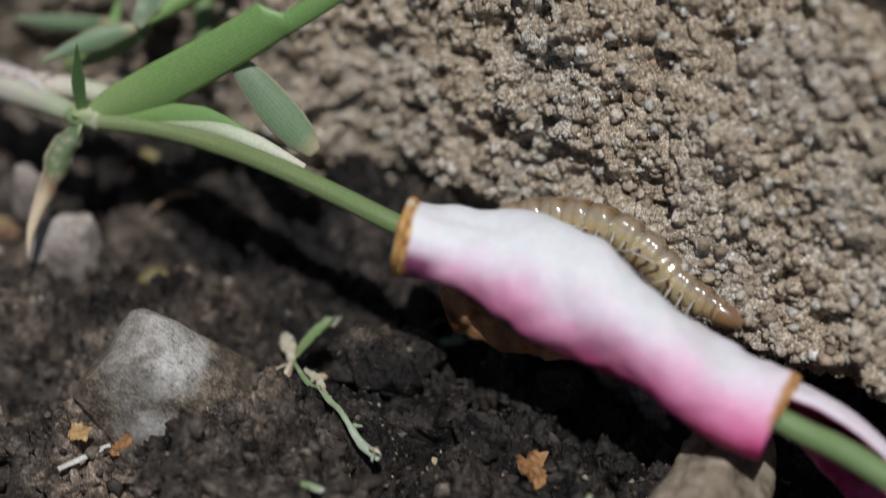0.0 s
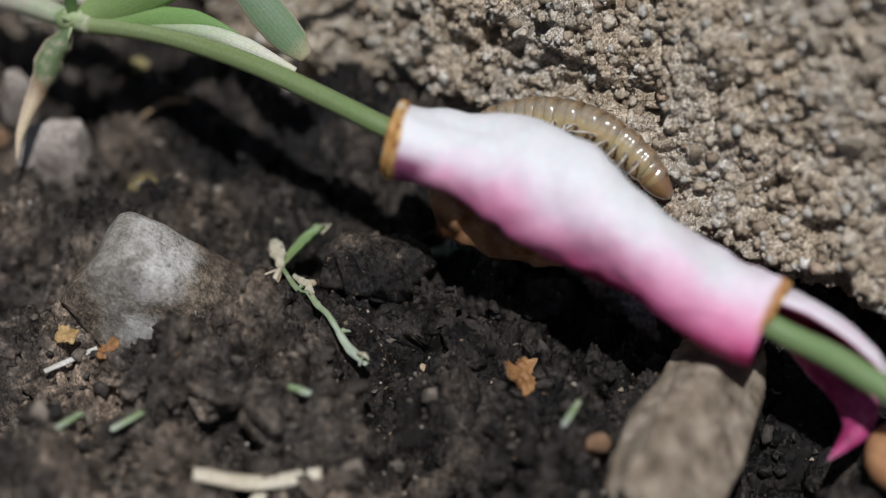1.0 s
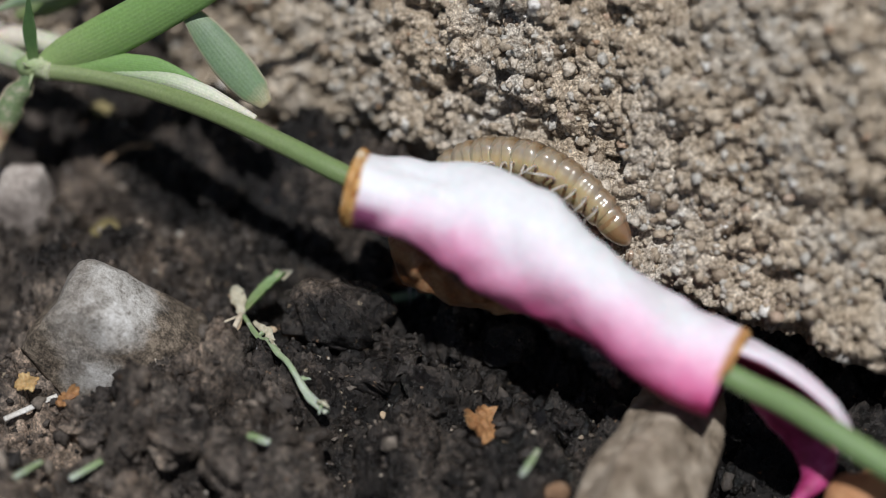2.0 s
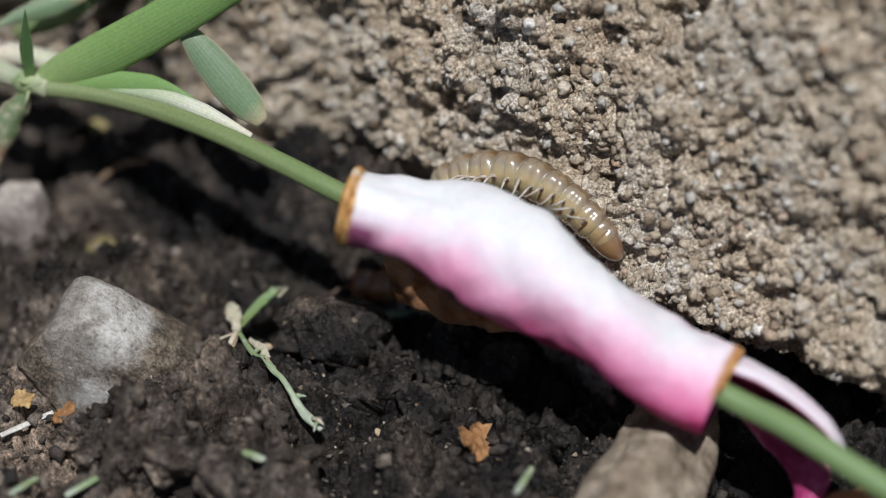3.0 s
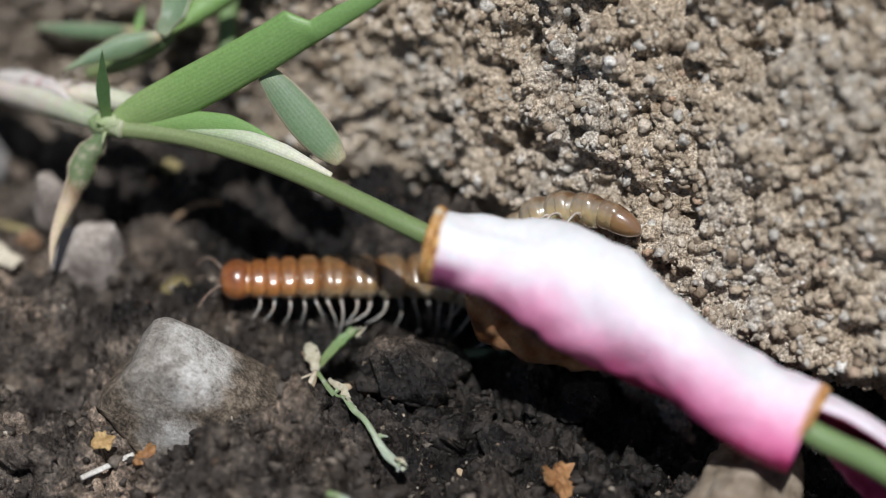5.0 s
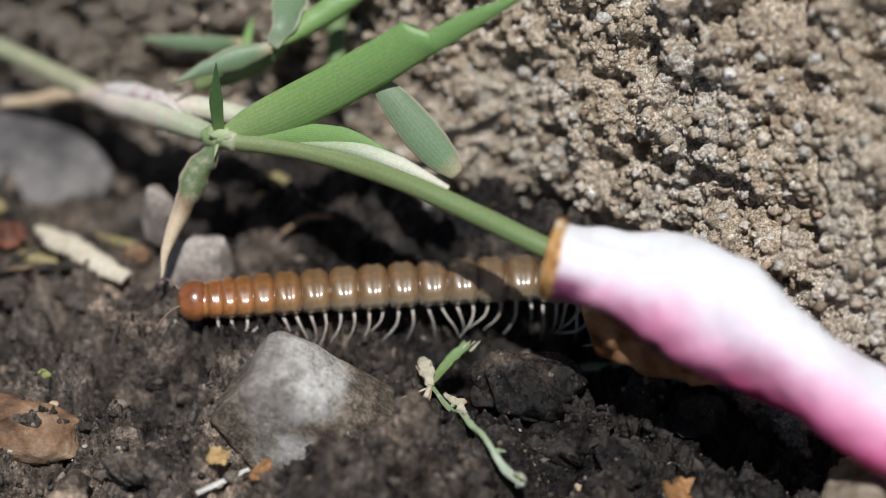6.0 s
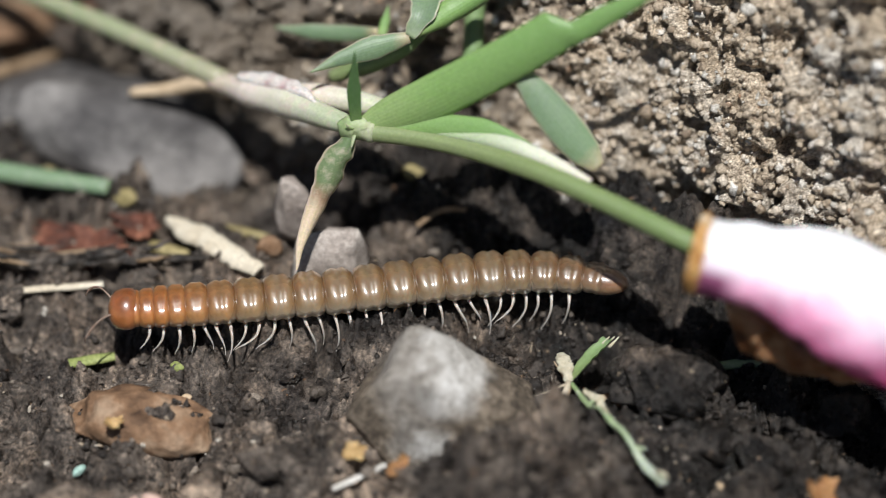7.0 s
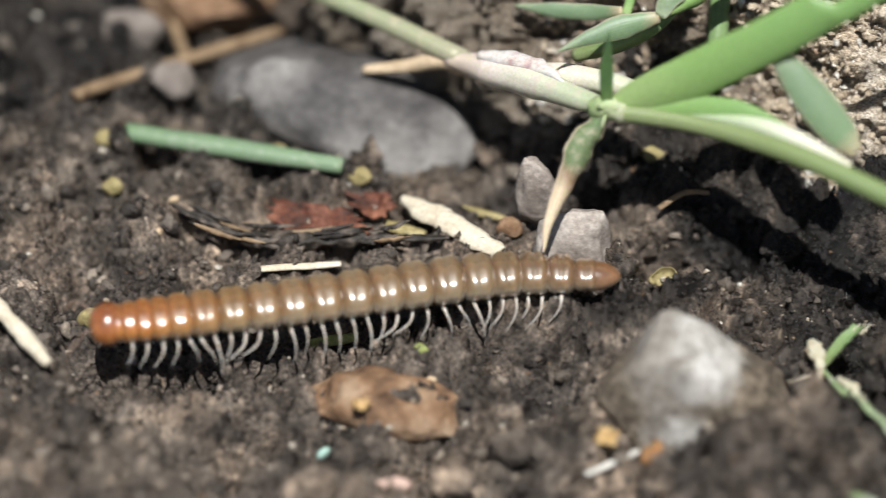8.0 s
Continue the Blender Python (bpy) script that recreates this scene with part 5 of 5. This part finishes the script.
grain("pebble", -15.2, -11.2, (0.85, 0.4, 0.4), 65, PINKISH, "pale pink elongated grit", "pebble")
grain("pebble", 13.6, -18.7, (0.6, 0.45, 0.4), 67, PINKISH, "pale orange pink grit", "pebble")
grain("moss_bit", -14.1, -4.7, (0.32, 0.26, 0.26), 69, LIME, "tiny lime green bit", "plant scrap")
straw_piece("bud_scale", [(-19.0, -3.3), (-17.0, -2.8)], 0.30, LIME, "small green bud scale with a white end", "plant scrap")
for n, (x, y) in enumerate(((4.05, -6.7), (-25.2, 4.3), (-25.7, 2.1), (9.0, -10.9), (-13.6, -6.0))):
    grain("pale_grain", x, y, (0.26, 0.17, 0.15), 80 + n, STRAW_TAN, "small pale grain on dark soil", "grain", "pale grains", 40 * n, 0.05)
flake("yellow_flake", 20.6, -20.3, (0.7, 0.4), 15, AMBER, "yellowish leaf scrap at the foot of a tan stone", "leaf flake", 1, 43, 0.2)
grain("pebble", 16.2, -16.2, (0.7, 0.5, 0.5), 91, RUST, "small brown pebble beside a tan stone", "pebble", turn=20)
grain("pebble", -10.4, 2.0, (0.6, 0.5, 0.5), 93, RUST, "small brown pebble beside a straw", "pebble")
grain("seed", -4.1, 5.8, (0.5, 0.4, 0.4), 95, SEEDY, "small yellowish seed on soil", "seed", "loose seeds")
grain("seed", 8.7, -19.4, (0.55, 0.45, 0.4), 97, SEEDY, "small yellowish seed on soil", "seed", "loose seeds")
straw_piece("cut_stem", [(3.4, -14.2), (4.3, -14.8)], 0.2, FADED, "tiny faded grass clipping on soil", "grass stem", group="grass clippings")


def build_crumbs(name, n, level, small, large, seed, material, label):
    """Loose crumbs and grit over the soil, too many to count."""
    rs = np.random.RandomState(seed)
    v0, f0 = BALLS[level]
    f0, k = np.array(f0), len(v0)
    x, y = rs.uniform(-36, 32, n), rs.uniform(-21, 18, n)
    # they lie in drifts
    keep = (wall_face(x, y) > 2.5) & (rs.rand(n) < np.clip(0.55 + 2.2 * fbm(x, y, 4.0, 2, seed), 0.12, 1))
    x, y = x[keep], y[keep]
    r = small + (large - small) * rs.rand(len(x)) ** 3
    z = soil_height(x, y) + 0.25 * r
    kinds = np.stack([stone_points((1, 1, 1), 300 + q, level, 9, 0.42, (40 * q, 70 * q, 20 * q), (0.45, 0.85))[0] for q in range(32)])
    vs = kinds[rs.randint(0, 32, len(x))] * r[:, None, None] * rs.uniform(0.6, 1.3, (len(x), 1, 3)) + np.stack([x, y, z], -1)[:, None]
    faces = (f0[None] + (np.arange(len(x)) * k)[:, None, None]).reshape(-1, 3)
    ob = part(name, vs.reshape(-1, 3), faces, material, None, base=(0, 0, 0))
    tagged(ob, label, "soil", kind="stuff")


def build_clods():
    """Larger loose clods, thickest along the hollow before the block."""
    rs = np.random.RandomState(12)
    verts, faces, k = [], [], 0
    for _ in range(1500):
        x, y = rs.uniform(-34, 30), rs.uniform(-20, 15)
        near = 0.22 + 0.78 / (1 + math.exp((-x - 7) / 2.0))
        r = 0.22 + 1.05 * rs.rand() ** 3.0
        if wall_face(x, y) < 2.8 or rs.rand() > near or math.hypot((x + 2.9) / 4.2, (y + 7.0) / 4.0) < 1 or (-31 < x < 6 and -7.2 < y < -0.2 and r > 0.4) or (r > 0.6 and math.hypot((x - 4.2) / 3.0, (y + 8) / 4.5) < 1):
            continue
        v, f = stone_points((r, r * rs.uniform(0.7, 1.1), r * rs.uniform(0.6, 0.9)), int(rs.randint(1, 9000)), 4 if r > 0.55 else 3, 8, 0.34, tuple(rs.uniform(0, 360, 3)), (0.5, 0.85))
        verts.append(v + (x, y, float(soil_height(np.array([x]), np.array([y]))[0]) + 0.05 * r))
        faces += [[q + k for q in tri] for tri in f]
        k += len(v)
    ob = part("soil_clods", np.vstack(verts), faces, SOIL, None, base=(0, 0, 0))
    tagged(ob, "loose rough clods of black soil", "soil", kind="stuff")


build_clods()
build_crumbs("soil_crumbs", 7500, 2, 0.08, 0.50, 5, CRUMB, "loose dark crumbs of soil")
build_crumbs("grit", 26000, 1, 0.03, 0.22, 6, GRIT, "fine dark grit strewn over the soil")


# ---- what moves ----
def at_times(t, rows):
    """A value that glides between (seconds, value) rows."""
    ts, vs = zip(*rows)
    return float(np.interp(t, ts, vs))


HEAD_X = [(0.0, 10.2), (2.6, 9.8), (3.0, 8.0), (3.3, 5.3), (3.5, 4.7), (3.8, 4.6), (4.2, 3.8), (4.6, 1.6), (5.3, -3.4), (5.5, -4.3), (6.0, -8.0), (6.5, -12.1), (7.0, -16.7), (7.5, -21.8), (8.0, -27.6)]
TRACKS = [
    (4.2, [(-14, -2.6), (-5, -2.4), (2.5, -2.6), (3.8, -2.6), (5.5, -2.0), (7.5, -1.4), (9.5, -1.9)]),
    (5.5, [(-30, -6.5), (-17, -3.4), (-4.2, -2.3), (-1.4, -1.9), (2.1, -1.5), (5.6, -1.15), (7.8, -0.9), (9.5, -1.7)]),
    (6.5, [(-30, -6.5), (-17, -3.4), (-12, -2.3), (-8.3, -2.4), (-2.4, -1.75), (2.8, -1.4), (7.7, -1.1), (9.5, -1.8)]),
    (7.0, [(-30, -6.5), (-17, -3.6), (-12, -3.1), (-6.2, -2.2), (-1.1, -1.2), (2.6, -0.9), (4.8, -1.7), (9.5, -3.0)]),
    (8.0, [(-30, -6.6), (-27.6, -6.1), (-22.3, -5.0), (-16.6, -3.76), (-11.6, -2.5), (-8.0, -2.15), (-5.7, -2.6), (2.6, -1.2), (9.5, -3.0)]),
]
BEHIND = [(11.2, -2.7, 0.3), (11.7, -2.0, 1.8), (12.0, -1.82, 4.0), (13.4, -2.32, 5.4), (15.2, -3.32, 6.1), (16.9, -4.42, 5.9), (18.3, -5.42, 5.1), (19.2, -6.12, 4.3), (20.1, -6.72, 3.9), (21.8, -7.82, 3.5), (24.3, -9.42, 3.1)]
# the head nods as it feels its way: height against seconds
NOD = [(3.3, -0.6), (3.5, -0.5), (3.7, 0.8), (3.8, 0.65), (3.9, 0.4), (4.0, 0.0), (4.1, 0.35), (4.2, 0.65), (4.7, 0.2), (5.2, 0.0)]
TAIL_AT = [(0.0, 22.2), (0.45, 19.5), (4.2, 19.3)]


def body_line(t):
    """The line of the body's axis from the head backwards, at t seconds."""
    hx = at_times(t, HEAD_X)
    xs = np.linspace(hx, 9.5, 60) if hx < 9.3 else np.linspace(hx, hx + 0.3, 3)
    ys = [np.interp(xs, *zip(*row)) for _, row in TRACKS]
    ts = [row[0] for row in TRACKS]
    y = np.array([np.interp(t, ts, col) for col in np.array(ys).T])
    y = np.convolve(np.pad(y, 4, mode="edge"), np.ones(9) / 9, "valid") if len(y) > 9 else y
    # it climbs out of the hollow: its line lies deep at first and level later
    deep = np.interp(xs, [2.5, 3.8, 5.5, 7.5, 9.5], [1.5, 1.2, 0.2, -0.65, -0.8])
    rise = min(1.0, max(0.0, (t - 4.2) / 1.1))
    z = (1.55 + 0.04 * (y + 3)) * rise + deep * (1 - rise)
    lift = at_times(t, NOD) * np.exp(-(((xs - hx) / 2.2) ** 2))
    front = np.stack([xs, y, z + lift], 1)
    # while it waits in the hollow it lifts its head round towards the open side
    turn = min(1.0, max(0.0, (t - 3.35) / 0.6)) * min(1.0, max(0.0, (4.8 - t) / 0.5))
    front = front + 3.7 * turn * np.exp(-(xs - hx) / 0.4)[:, None] * np.array((0.0, -0.77, 0.64))
    # the hump over the block's face swells as it pushes forward
    hump = 0.25 - 1.15 * max(0.0, 1 - t / 2.6)
    rear = np.array([(q[0], q[1], q[2] + hump * math.exp(-(((q[0] - 14.0) / 2.6) ** 2))) for q in BEHIND if q[0] > hx + 0.8])
    pts = np.vstack([front[:: max(1, len(front) // 50)], rear])
    line = smooth_path(pts, 400)
    return line, np.r_[0, np.cumsum(np.linalg.norm(np.diff(line, axis=0), axis=1))]


def motions():
    body_rows, ring_rows, leg_rows = [], {ob: [] for ob, _ in rings}, {q[0]: [] for q in legs}
    for k in range(81):
        t = k / 10
        line, s = body_line(t)
        squeeze = 1.0
        if t < 5.3:
            end = s[int(np.argmin(np.abs(line[:, 0] - at_times(t, TAIL_AT)) + 100 * (line[:, 2] < 2.5)))]
            squeeze = 1.0 + (min(1.16, end / LENGTH) - 1.0) * min(1.0, 5.3 - t)
        axis = lambda d: np.array([np.interp(d * squeeze, s, col) for col in line.T])
        base = axis(LENGTH / 2) * (1, 1, 0)
        body_rows.append((t, Matrix.Translation(base * MM)))
        for ob, d in rings:
            c, ahead = axis(d), axis(d + 0.5) - axis(d - 0.5)
            x = Vector(ahead).normalized()
            # over the petal's far side it clings with its belly to the petal
            side = min(1.0, max(0.0, (c[0] - 10.0) / 2.0))
            up = Vector((0, -0.12, 1)).lerp(Vector((0.15, 0.9, 0.38)), side)
            y = up.cross(x).normalized()
            m = Matrix((x, y, x.cross(y))).transposed().to_4x4()
            m.translation = (c - base) * MM
            ring_rows[ob].append((t, m))
        travel = at_times(t, HEAD_X)
        for ob, hip, i, j, sgn in legs:
            phase = 2 * math.pi * (travel / 5.2 + (2 * i + j) / 9.0 + (0.5 if sgn > 0 else 0.0))
            swing = 27 * math.sin(phase) + 19 * math.sin(2.3 * i + 1.7 * j + sgn)
            liftup = 14 * max(0.0, math.cos(phase)) * -sgn
            leg_rows[ob].append((t, pose(*(hip * MM), -liftup, swing, 0)))
    walk(millipede, body_rows)
    for ob, rows in (*ring_rows.items(), *leg_rows.items()):
        walk(ob, rows)


motions()
